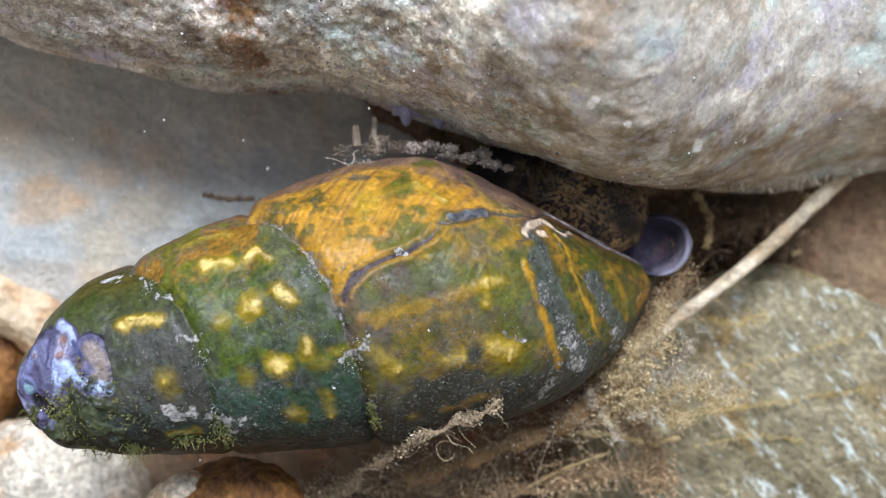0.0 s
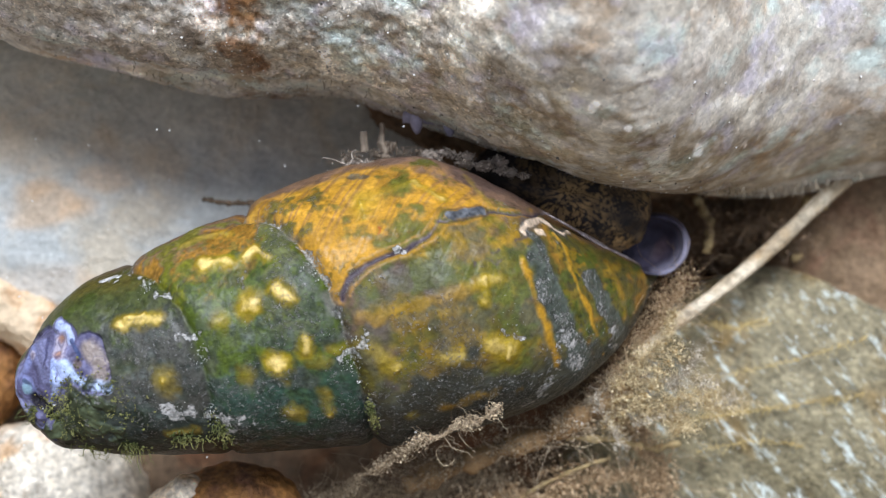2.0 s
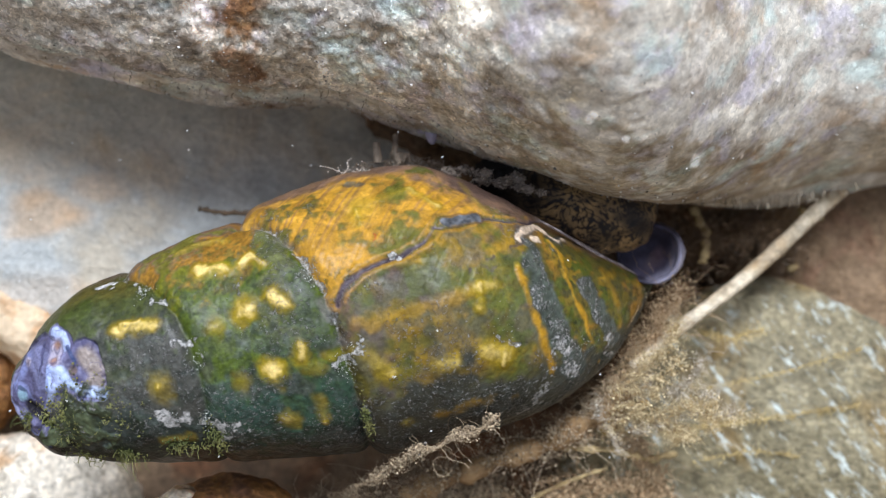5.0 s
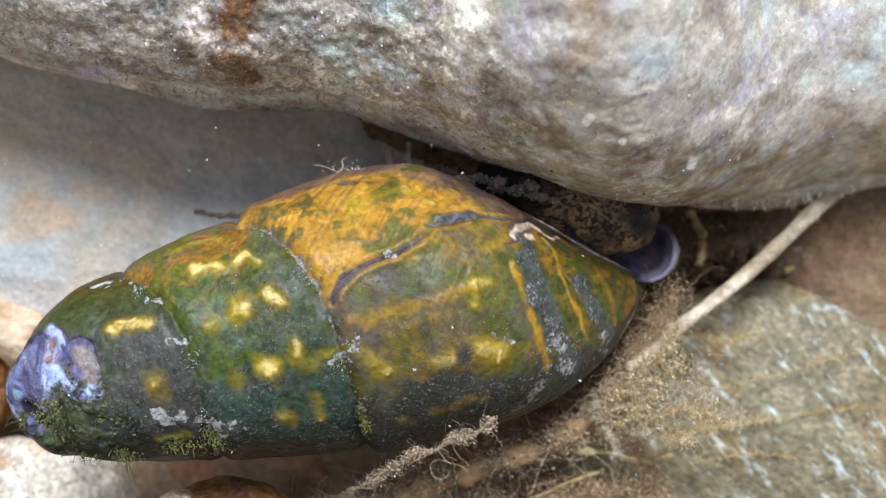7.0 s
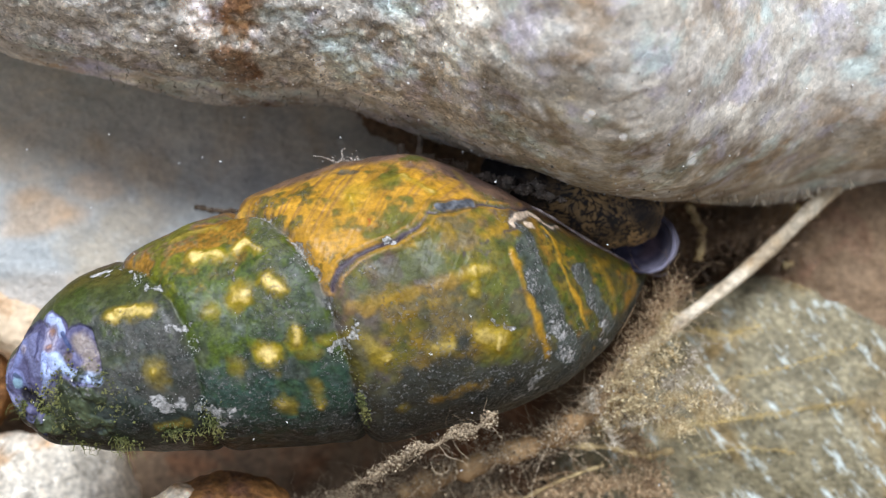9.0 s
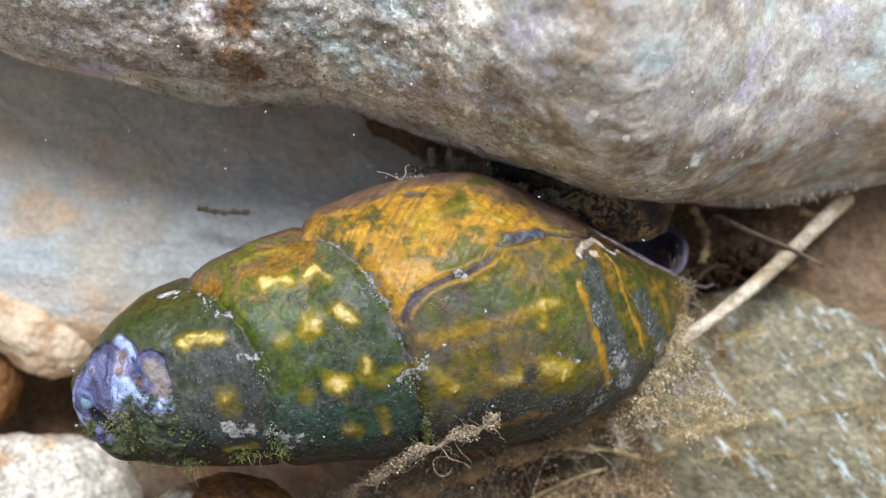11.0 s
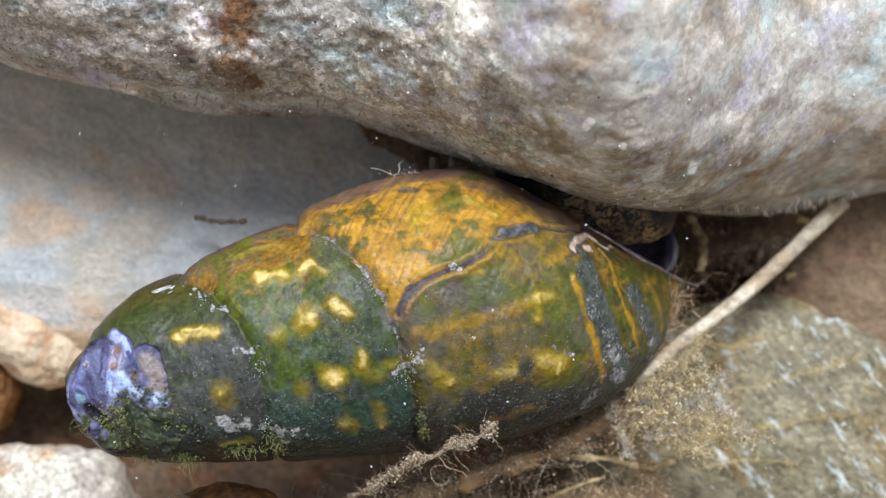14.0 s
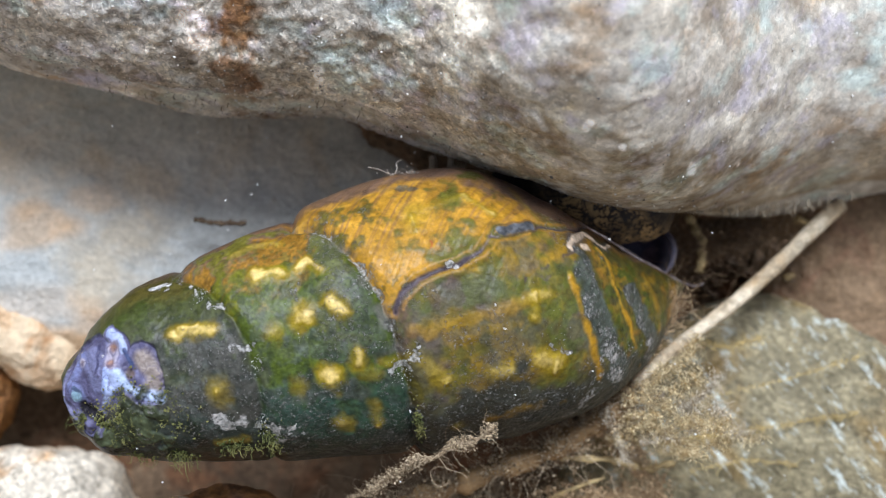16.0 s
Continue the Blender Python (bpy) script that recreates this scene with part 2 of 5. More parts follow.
def lumps(p, size):
    """Smooth noise from -1 to 1 with lumps of that size, at the places p."""
    q = p / size
    g = np.floor(q).astype(np.int64)
    u = q - g
    u = u * u * u * (u * (u * 6 - 15) + 10)
    out = 0.0
    for a in (0, 1):
        wx = u[..., 0] if a else 1 - u[..., 0]
        for b in (0, 1):
            wy = u[..., 1] if b else 1 - u[..., 1]
            for c in (0, 1):
                wz = u[..., 2] if c else 1 - u[..., 2]
                out = out + wx * wy * wz * hash3(g[..., 0] + a + 1000, g[..., 1] + b + 1000, g[..., 2] + c + 1000)
    return out


def fbm(p, size, octaves=4, gain=0.5):
    out, amp = 0.0, 1.0
    for i in range(octaves):
        out = out + amp * lumps(p + 17.3 * i, size * 0.5 ** i)
        amp *= gain
    return out


def smooth(a, b, x):
    t = np.clip((x - a) / (b - a), 0, 1)
    return t * t * (3 - 2 * t)


def curve_through(x, knots):
    """A smooth curve through a few (x, y) knots."""
    kx, ky = np.array(knots, float).T
    m = np.gradient(ky, kx)
    i = np.clip(np.searchsorted(kx, x) - 1, 0, len(kx) - 2)
    h = kx[i + 1] - kx[i]
    t = np.clip((x - kx[i]) / h, 0, 1)
    return ((2 * t**3 - 3 * t**2 + 1) * ky[i] + (t**3 - 2 * t**2 + t) * h * m[i]
            + (-2 * t**3 + 3 * t**2) * ky[i + 1] + (t**3 - t**2) * h * m[i + 1])


def mesh_of(name, verts, faces, material, colours=None, smooth_shade=True, crust=None):
    """A mesh in metres from places in millimetres; faces all have as many corners."""
    verts = np.asarray(verts, float).reshape(-1, 3) * MM
    faces = np.asarray(faces, np.int32)
    me = bpy.data.meshes.new(name)
    me.vertices.add(len(verts))
    me.vertices.foreach_set("co", verts.ravel())
    n = faces.shape[1]
    me.loops.add(faces.size)
    me.loops.foreach_set("vertex_index", faces.ravel())
    me.polygons.add(len(faces))
    me.polygons.foreach_set("loop_start", np.arange(0, faces.size, n, dtype=np.int32))
    me.polygons.foreach_set("loop_total", np.full(len(faces), n, np.int32))
    me.polygons.foreach_set("use_smooth", np.full(len(faces), smooth_shade, bool))
    col = me.color_attributes.new("pigment", "FLOAT_COLOR", "POINT")
    rgba = np.ones((len(verts), 4))
    if colours is not None:
        rgba[:, :3] = np.asarray(colours).reshape(-1, 3)
    col.data.foreach_set("color", rgba.ravel())
    if crust is not None:
        extra = me.attributes.new("crust", "FLOAT", "POINT")
        extra.data.foreach_set("value", np.asarray(crust, float).ravel())
    me.update(calc_edges=True)
    me.validate()
    me.materials.append(material)
    return me


def grid_faces(n, m, closed=True):
    """Quads of a grid of n rings with m places each."""
    i = np.arange(n - 1)[:, None]
    j = np.arange(m if closed else m - 1)[None, :]
    k = (j + 1) % m
    return np.stack([i * m + j, i * m + k, (i + 1) * m + k, (i + 1) * m + j], -1).reshape(-1, 4)


def part(name, me, parent, label="", m=None):
    ob = new(name, me)
    ob.parent = parent
    if m is not None:
        ob.matrix_basis = m
    return tagged(ob, label) if label else ob


def thing(name, me, m, label, category, group="", kind=""):
    ob = new(name, me)
    ob.matrix_basis = m
    return tagged(ob, label, category, group, kind)


class Bits:
    """Collects small pieces of one mesh."""

    def __init__(self):
        self.v, self.f, self.n = [], [], 0

    def add(self, verts, faces):
        self.v.append(verts)
        self.f.append(faces + self.n)
        self.n += len(verts)

    def grains(self, places, sizes, rng):
        """Angular grains: squeezed octahedra, each turned its own way."""
        octa = np.array([(1, 0, 0), (-1, 0, 0), (0, 1, 0), (0, -1, 0), (0, 0, 1), (0, 0, -1)], float)
        tri = np.array([(0, 2, 4), (2, 1, 4), (1, 3, 4), (3, 0, 4), (2, 0, 5), (1, 2, 5), (3, 1, 5), (0, 3, 5)])
        places, sizes = np.asarray(places, float), np.asarray(sizes, float)
        n = len(places)
        q = rng.normal(size=(n, 4))
        w, x, y, z = (q / np.linalg.norm(q, axis=1, keepdims=True)).T
        turn = np.stack([1 - 2 * (y * y + z * z), 2 * (x * y - w * z), 2 * (x * z + w * y), 2 * (x * y + w * z), 1 - 2 * (x * x + z * z), 2 * (y * z - w * x),
                         2 * (x * z - w * y), 2 * (y * z + w * x), 1 - 2 * (x * x + y * y)], -1).reshape(n, 3, 3)
        v = octa[None] * rng.uniform(0.55, 1.4, (n, 6, 1)) * sizes[:, None, None]
        v = np.einsum("nij,nkj->nki", turn, v) + places[:, None]
        self.add(v.reshape(-1, 3), (tri[None] + 6 * np.arange(n)[:, None, None]).reshape(-1, 3))

    def hair(self, points, r0, r1=None, sides=5):
        """A thin thread along points, as triangles."""
        p = np.asarray(points, float)
        n = len(p)
        r = np.linspace(r0, r0 if r1 is None else r1, n) if np.isscalar(r0) else np.asarray(r0)
        d = np.gradient(p, axis=0)
        d /= np.linalg.norm(d, axis=1, keepdims=True) + 1e-9
        a = np.cross(d, (0.31, 0.52, 0.79))
        a /= np.linalg.norm(a, axis=1, keepdims=True) + 1e-9
        b = np.cross(d, a)
        w = np.linspace(0, 2 * math.pi, sides, endpoint=False)
        ring = p[:, None] + r[:, None, None] * (np.cos(w)[None, :, None] * a[:, None] + np.sin(w)[None, :, None] * b[:, None])
        q = grid_faces(n, sides)
        tri = np.concatenate([q[:, [0, 1, 2]], q[:, [0, 2, 3]]])
        caps = []
        for k, e in ((0, 1), (n - 1, -1)):
            for j in range(1, sides - 1):
                caps.append((k * sides, k * sides + (j + 1 if e == 1 else j), k * sides + (j if e == 1 else j + 1)))
        self.add(ring.reshape(-1, 3), np.concatenate([tri, np.array(caps)]))

    def mesh(self, name, material, shade=False):
        return mesh_of(name, np.concatenate(self.v), np.concatenate(self.f), material, None, shade)


def wander(rng, a, b, n, sway):
    """A wavering line from a to b."""
    t = np.linspace(0, 1, n)[:, None]
    p = np.array(a) * (1 - t) + np.array(b) * t
    for k in range(1, 5):
        p = p + sway / k * rng.normal(size=3) * np.sin(math.pi * k * t)
    return p


def stone_mesh(name, half, power, material, rough=0.35, lump=7.0, n=150, m=260, seed=0, tint=None):
    """A worn stone: a rounded block with lumps and small dents. Its pole is across the bank."""
    u = np.linspace(-math.pi / 2, math.pi / 2, n)[:, None]
    w = np.linspace(0, 2 * math.pi, m, endpoint=False)[None, :]

    def sp(a):
        return np.sign(a) * np.abs(a) ** (2 / power)

    p = np.stack([sp(np.cos(u)) * sp(np.cos(w)) * half[0], sp(np.cos(u)) * sp(np.sin(w)) * half[1], sp(np.sin(u)) * half[2] + 0 * w], -1)
    nn = p / np.array(half) ** 2
    nn /= np.linalg.norm(nn, axis=-1, keepdims=True) + 1e-9
    q = p + 31.7 * seed
    d = rough * fbm(q, lump, 3) + 0.25 * rough * fbm(q, lump * 0.16, 3)
    p = p + nn * d[..., None]
    return mesh_of(name, p, grid_faces(n, m), material, tint(p) if tint else None)


# ---- the ground ----
def ground():
    s = np.linspace(-1, 1, 261)
    axis = np.sign(s) * (90 * np.abs(s) + 6000 * np.abs(s) ** 9)
    x, y = np.meshgrid(axis, axis, indexing="ij")
    z = -28.5 + 0.70 * 70 * np.tanh(y / 70)
    p = np.stack([x, y, z], -1)
    z = z + 1.3 * fbm(p, 14.0, 4) + 0.5 * fbm(p, 2.5, 3)
    p = np.stack([x, y, z], -1)
    me = mesh_of("ground", p, grid_faces(261, 261, False), MUD)
    me.flip_normals()
    tagged(new("ground", me), "brown silty stream bed sloping under the stones", "ground", "", "structure")


ground()


# ---- the stones ----
def overhanging_boulder():
    """The long boulder under whose edge the snail sits."""
    n, m = 700, 480
    s = np.linspace(-1, 1, n)
    x = (34 * s + 50 * s**7)[:, None]
    low = curve_through(x, [(-84, 19), (-50, 17.5), (-28.2, 13.6), (-24, 11.9), (-19.2, 10.55), (-12, 9.75), (-6.6, 9.75), (-3, 8.9), (3.1, 6.65), (7.8, 5.2), (15, 3.95), (22.2, 4.0), (28.2, 5.0), (50, 8), (84, 12)])
    end = np.clip(1 - np.abs(x / 84.2) ** 4, 0, 1) ** 0.5
    ry, rz = 17.0 * end, 15.5 * end
    t = np.linspace(0, 1, m, endpoint=False)
    w = (2 * math.pi * (t - 0.105 * np.sin(2 * math.pi * (t - 0.12))))[None, :] - math.pi * 0.76
    cy = low + 17.0
    back = -4.5 - 9.0 * smooth(9, 27, x) + 5.5 * np.exp(-((x - 8.5) / 7.5) ** 2)  # the right end lies farther back
    p = np.stack([x + 0 * w, cy + ry * np.sin(w), back + rz * np.cos(w)], -1)
    nn = np.stack([0 * x + 0 * w, np.sin(w) + 0 * x, np.cos(w) + 0 * x], -1)
    q = p * np.array([0.6, 1, 1])
    d = 0.45 * fbm(q, 8.0, 3) + (0.15 - 0.10 * smooth(4, 12, x)) * fbm(q, 2.2, 3) + (0.035 - 0.025 * smooth(4, 12, x)) * fbm(p, 0.6, 3)
    gritty = smooth(10, -4, x + 3.0 * fbm(p + 77, 5.0, 2))
    pit = fbm(q + 55, 1.3, 3)
    d = d - (0.16 - 0.09 * smooth(4, 12, x)) * smooth(0.35, 0.75, pit) + gritty * (0.07 * fbm(p + 91, 0.55, 3) - 0.14 * smooth(0.30, 0.65, fbm(p + 19, 0.7, 3)))
    d = d - 0.75 * smooth(-0.375, -0.415, w / math.pi + 0.012 * fbm(q + 5, 3.0, 3)) * smooth(-1, -7, x) * smooth(-27, -21, x)  # a brow above the smooth underside
    p = p + nn * (d * end)[..., None]
    tone = np.ones(p.shape)

    e = fbm(p + 9, 1.2, 4) * 0.55

    def patch(cx, cyy, r, colour, stretch=1.0, strength=1.0):
        dist = np.sqrt(((p[..., 0] - cx) / stretch) ** 2 + (p[..., 1] - cyy) ** 2) / r + e
        f = (strength * smooth(1.1, 0.6, dist) * (p[..., 2] > -9))[..., None]
        tone[:] = tone * (1 - f) + np.array(colour) * f

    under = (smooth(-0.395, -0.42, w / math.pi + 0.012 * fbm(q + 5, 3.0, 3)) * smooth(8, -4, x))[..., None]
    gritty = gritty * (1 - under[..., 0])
    tone[:] = tone * (1 - under) + np.array((0.78, 0.68, 0.53)) * under  # beige underside below the brow, its shade painted into the tone
    patch(-24, 13, 2.4, (0.72, 0.70, 0.72), 2.2, 0.6)
    patch(-11, 12.0, 4.5, (1.02, 1.0, 0.98), 2.2, 0.8)
    patch(-23, 14.5, 4.5, (1.18, 1.18, 1.23), 2.2, 0.8)
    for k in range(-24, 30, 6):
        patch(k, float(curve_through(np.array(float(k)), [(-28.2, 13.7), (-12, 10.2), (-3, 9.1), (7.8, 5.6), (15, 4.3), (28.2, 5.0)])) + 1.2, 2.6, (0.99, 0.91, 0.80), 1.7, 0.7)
    for k in range(6, 34, 4):  # brown tint along the lower edge, darkened to paint in the shade there
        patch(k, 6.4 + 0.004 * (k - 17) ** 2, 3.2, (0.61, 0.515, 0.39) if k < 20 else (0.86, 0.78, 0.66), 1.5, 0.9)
    # paler patches higher up strengthen the sunlit gradient in the colour
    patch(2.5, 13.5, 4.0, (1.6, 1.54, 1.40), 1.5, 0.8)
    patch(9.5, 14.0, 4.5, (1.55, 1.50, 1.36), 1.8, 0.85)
    patch(7.0, 8.6, 1.2, (1.35, 1.25, 1.0), 1.0, 0.8)
    patch(13, 12, 7.0, (1.10, 1.08, 1.05), 2.0, 0.8)
    patch(24, 12, 6.0, (1.06, 1.04, 1.0), 1.5, 0.7)
    patch(3.0, 9.5, 1.3, (0.6, 0.55, 0.5), 1.0, 0.8)
    patch(-2.5, 12.5, 2.0, (1.25, 1.2, 1.1), 1.2, 0.7)
    patch(-11.6, 14.2, 1.9, (0.62, 0.36, 0.19), 0.9, 1.0)
    patch(-11.9, 11.8, 1.5, (0.50, 0.31, 0.20), 1.0, 1.0)
    patch(-14.0, 14.0, 1.3, (2.0, 1.95, 1.95), 0.7)
    patch(-12.6, 11.0, 1.0, (0.62, 0.48, 0.38), 1.2, 0.7)
    for wx, wy, wr in ((10.2, 6.9, 0.32), (15.0, 6.0, 0.35), (18.5, 6.6, 0.30), (8.2, 8.0, 0.3), (-18.6, 12.3, 0.4), (-20.6, 13.2, 0.35), (-7.0, 12.0, 0.4), (1.5, 8.8, 0.3)):
        patch(wx, wy, wr, (1.9, 1.9, 1.95), 1.0, 0.9)
    patch(-15.5, 13.0, 1.0, (0.5, 0.47, 0.45), 1.2, 0.9)
    patch(-21, 12.2, 1.3, (1.35, 1.3, 1.28), 1.8, 0.6)
    patch(-8.5, 13.6, 1.6, (0.7, 0.66, 0.62), 1.8, 0.7)
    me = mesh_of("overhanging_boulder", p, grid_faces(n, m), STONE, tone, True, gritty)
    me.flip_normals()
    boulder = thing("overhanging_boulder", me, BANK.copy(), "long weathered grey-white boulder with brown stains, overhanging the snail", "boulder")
    r = np.random.default_rng(61)
    flat = p.reshape(-1, 3)[(np.abs(p[..., 0]) < 28).ravel() & (p[..., 2] > -8).ravel() & (p[..., 1] < 18).ravel()]
    pick = flat[r.integers(0, len(flat), 5200)]
    pick = pick[r.uniform(0, 1, len(pick)) < np.where(pick[:, 0] < 3, 1.0, 0.35)]
    # sand grains; the pale ones also imitate small glints by colour
    b = Bits()
    b.grains(pick + r.normal(size=pick.shape) * 0.02, 0.022 + 0.085 * r.uniform(0, 1, len(pick)) ** 4, r)
    tagged(part("sand", b.mesh("sand", GRIT), boulder, "loose sand grains, the pale ones also standing in for glints"), kind="stuff")


overhanging_boulder()


def slab_tint(p):
    """Rusty stains along the lower edge and here and there on the face."""
    e = fbm(p, 4.0, 4)
    f = smooth(-14.6, -17.2, p[..., 1] + 2.2 * e) * smooth(-10, 14, p[..., 0] + 3 * e)
    tone = np.ones(p.shape)
    for cx, cy, rad, amt in ((5.2, -9.6, 1.9, 0.55), (9.5, -7.6, 1.2, 0.3), (6.0, -15.0, 2.0, 0.25), (1.5, -5.0, 2.2, 0.3)):
        d = np.sqrt(((p[..., 0] - cx) / 2.3) ** 2 + (p[..., 1] - cy) ** 2) / rad + 0.5 * e
        f = np.maximum(f, amt * smooth(1.1, 0.4, d))
    shade_or_algae = (0.9 * smooth(-9.0, -3.0, p[..., 1] + 1.5 * e))[..., None]  # warm tone of the boulder's shade, painted on the upper part
    tone = tone * (1 - shade_or_algae) + np.array((1.10, 0.94, 0.76)) * shade_or_algae
    return tone * (1 - f[..., None]) + np.array((1.35, 0.84, 0.46)) * f[..., None]


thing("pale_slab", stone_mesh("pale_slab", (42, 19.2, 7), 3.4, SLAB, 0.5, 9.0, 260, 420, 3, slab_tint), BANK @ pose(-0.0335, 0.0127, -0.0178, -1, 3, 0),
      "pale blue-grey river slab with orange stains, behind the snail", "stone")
SLAB_AT, SLAB_TURN = (0.0262, -0.0205, -0.0165), (2, -3, -28)
green_slab = thing("green_slab", stone_mesh("green_slab", (17.5, 18.5, 6), 2.5, SCHIST, 0.4, 8.0, 200, 340, 5), BANK @ pose(*SLAB_AT, *SLAB_TURN),
                   "flat green-grey schist stone with pale streaks and painted glints", "stone")
thing("brown_stone", stone_mesh("brown_stone", (13, 12, 6), 2.6, BROWN_STONE, 0.6, 6.0, 120, 200, 8), BANK @ pose(0.0378, 0.0002, -0.0187, -4, 0, -8),
      "dark reddish-brown stone in the shade of the boulder", "stone")
thing("tan_stone", stone_mesh("tan_stone", (6.6, 3.1, 3.2), 2.4, TAN_PEBBLE, 0.4, 3.5, 90, 150, 17), BANK @ pose(-0.0312, -0.0036, -0.0148, 0, 6, -33),
      "rounded tan stone with an orange end, lying against the pale slab", "stone")
# added mound in silt colour that keeps the shaded gap dark
thing("gap_fill", stone_mesh("gap_fill", (15, 5.5, 5), 2.2, MUD, 1.0, 4.0, 90, 150, 19), BANK @ pose(0.0085, 0.0100, -0.0128, 0, 0, -10),
      "dark brown mound added to fill the shaded gap under the boulder", "silt")
thing("cream_pebble", stone_mesh("cream_pebble", (6.6, 5.6, 4.5), 2.3, PALE_PEBBLE, 0.5, 4.0, 90, 150, 11), BANK @ pose(-0.0285, -0.0182, -0.015, 0, 0, -8),
      "cream-white pebble with orange blotches", "pebble", "pebbles below the slab")
thing("rusty_pebble", stone_mesh("rusty_pebble", (4.4, 3.2, 3.2), 2.2, RUST_PEBBLE, 0.4, 3.0, 70, 110, 12), BANK @ pose(-0.0352, -0.0098, -0.017, 0, 0, 60),
      "rusty orange-brown pebble in a dark gap", "pebble", "pebbles below the slab")
thing("brown_pebble", stone_mesh("brown_pebble", (4.6, 3.2, 3.2), 2.3, RUST_PEBBLE, 0.4, 3.0, 80, 130, 13), BANK @ Matrix.Translation(Vector((-13.90, -17.02, -3.6)) * MM) @ pose(0, 0, 0, 0, 0, 15),
      "brown and orange pebble half hidden under the shell", "pebble", "pebbles below the slab")
thing("white_pebble", stone_mesh("white_pebble", (2.0, 1.7, 1.7), 2.2, WARM_PEBBLE, 0.25, 2.0, 50, 80, 14), BANK @ Matrix.Translation(Vector((-16.98, -16.08, -2.6)) * MM) @ pose(0, 0, 0, 0, 0, 40),
      "small warm cream pebble under the shell", "pebble", "pebbles below the slab")

# ---- the snail ----
TOP = [(-20.4, 1.4), (-19.7, 2.3), (-18.8, 3.0), (-17.9, 4.05), (-17.0, 4.85), (-15.39, 5.79), (-12.25, 6.5), (-8.61, 7.87), (-4.94, 8.6), (-0.06, 9.88), (4.25, 10.1), (6.52, 9.9), (10.85, 7.27), (13.95, 4.75), (17.38, 2.07), (19.68, 0.05)]
BOTTOM = [(-20.4, 1.3), (-20.1, -0.99), (-19.11, -2.96), (-16.16, -4.38), (-12.42, -5.31), (-8.62, -5.93), (-3.42, -6.69), (1.82, -7.21), (5.38, -7.22), (8.99, -6.91), (14.24, -5.44), (17.53, -3.01), (19.68, -0.16)]
# marks on the shell: lines of (x along the axis, degrees round it), half width, strength
TIP_KNOBS = [([(-12.21, 66), (-11.04, 68), (-9.71, 72)], 0.45, 0.85), ([(-11.83, 65), (-10.59, 67)], 0.24, 1.0), ([(-9.98, 102)], 0.70, 0.5), ([(-10.12, 101)], 0.22, 0.7),
             ([(-10.78, 136), (-9.1, 134)], 0.32, 0.5)]
MID_KNOBS = [([(-6.93, 50), (-5.2, 54)], 0.50, 0.9), ([(-4.37, 54), (-3.7, 53), (-2.96, 59)], 0.33, 0.85), ([(-8.13, 32), (-6.9, 30), (-5.25, 35)], 0.32, 0.5),
             ([(-4.32, 77)], 0.74, 1.0), ([(-6.15, 81)], 0.55, 0.5), ([(-2.65, 74), (-2.10, 79)], 0.55, 1.0), ([(-3.28, 104)], 0.80, 0.95),
             ([(-5.29, 106)], 0.55, 0.4), ([(-1.46, 97), (-1.51, 101)], 0.52, 0.85), ([(-1.3, 106), (-0.66, 108)], 0.36, 0.35), ([(-3.17, 128)], 0.58, 0.6),
             ([(-1.06, 120), (-1.06, 131)], 0.36, 0.45), ([(-1.11, 132)], 0.22, 1.0), ([(-0.17, 103), (1.54, 102)], 0.27, 0.4)]
BODY_KNOBS = [([(8.25, 85), (9.5, 82)], 0.42, 0.6), ([(8.81, 83), (8.68, 91)], 0.36, 1.0), ([(8.56, 110), (9.71, 115)], 0.60, 0.7), ([(9.56, 111), (9.52, 118)], 0.24, 0.8),
              ([(5.85, 114), (6.89, 114)], 0.58, 0.6), ([(3.18, 113)], 0.74, 0.7), ([(3.23, 115)], 0.27, 0.9), ([(1.98, 104), (2.75, 110)], 0.52, 0.45),
              ([(2.91, 50)], 0.66, 0.45), ([(2.87, 46), (2.96, 53)], 0.22, 0.6), ([(5.91, 39), (7.43, 47)], 0.33, 0.7), ([(8.99, 17), (9.44, 32), (9.96, 42)], 0.26, 0.5),
              ([(3.52, 138)], 0.33, 0.45), ([(2.7, 44), (4.73, 41), (6.05, 40)], 0.40, 0.4), ([(11.27, 71)], 0.24, 1.3)]
BANDS = [([(1.91, 93), (4.85, 92), (6.81, 90), (8.46, 85)], 0.45, 0.5), ([(5.52, 137), (7.37, 135), (9.91, 135)], 0.46, 0.6), ([(2.33, 73), (4.09, 73), (6.42, 69), (7.91, 59)], 0.30, 0.7),
         ([(5.8, 68), (8.75, 60), (11.19, 46)], 0.34, 0.5), ([(4.37, 98), (7.6, 95)], 0.32, 0.4), ([(5.0, 116), (9.6, 114)], 0.9, 0.35), ([(9.9, 66), (11.2, 58)], 0.4, 0.6)]
RIBS = [([(11.26, 73), (11.49, 84), (11.69, 99), (11.95, 112), (12.19, 129), (12.72, 172)], 0.20, 1.0), ([(13.53, 45), (13.98, 52), (14.09, 69), (14.42, 88), (14.8, 111), (15.18, 145)], 0.14, 0.9),
        ([(16.42, 55), (16.86, 83), (16.92, 119)], 0.22, 0.45)]
CRACK = [(0.95, 85), (1.4, 79), (1.82, 77), (2.52, 74), (3.79, 72), (4.85, 71), (6.21, 67), (6.98, 60), (7.55, 59), (8.7, 55), (9.91, 48), (10.97, 45), (12.63, 33), (13.36, 14)]
CRACK_TOP = [(6.98, 60), (7.4, 54), (8.5, 48), (9.6, 44), (9.91, 48)]
PLATE = [(7.65, 56), (8.55, 52), (9.45, 48)]
CHIP = [(11.66, 54), (12.05, 46), (12.79, 37), (13.3, 36), (13.63, 40), (14.13, 40), (14.51, 32)]
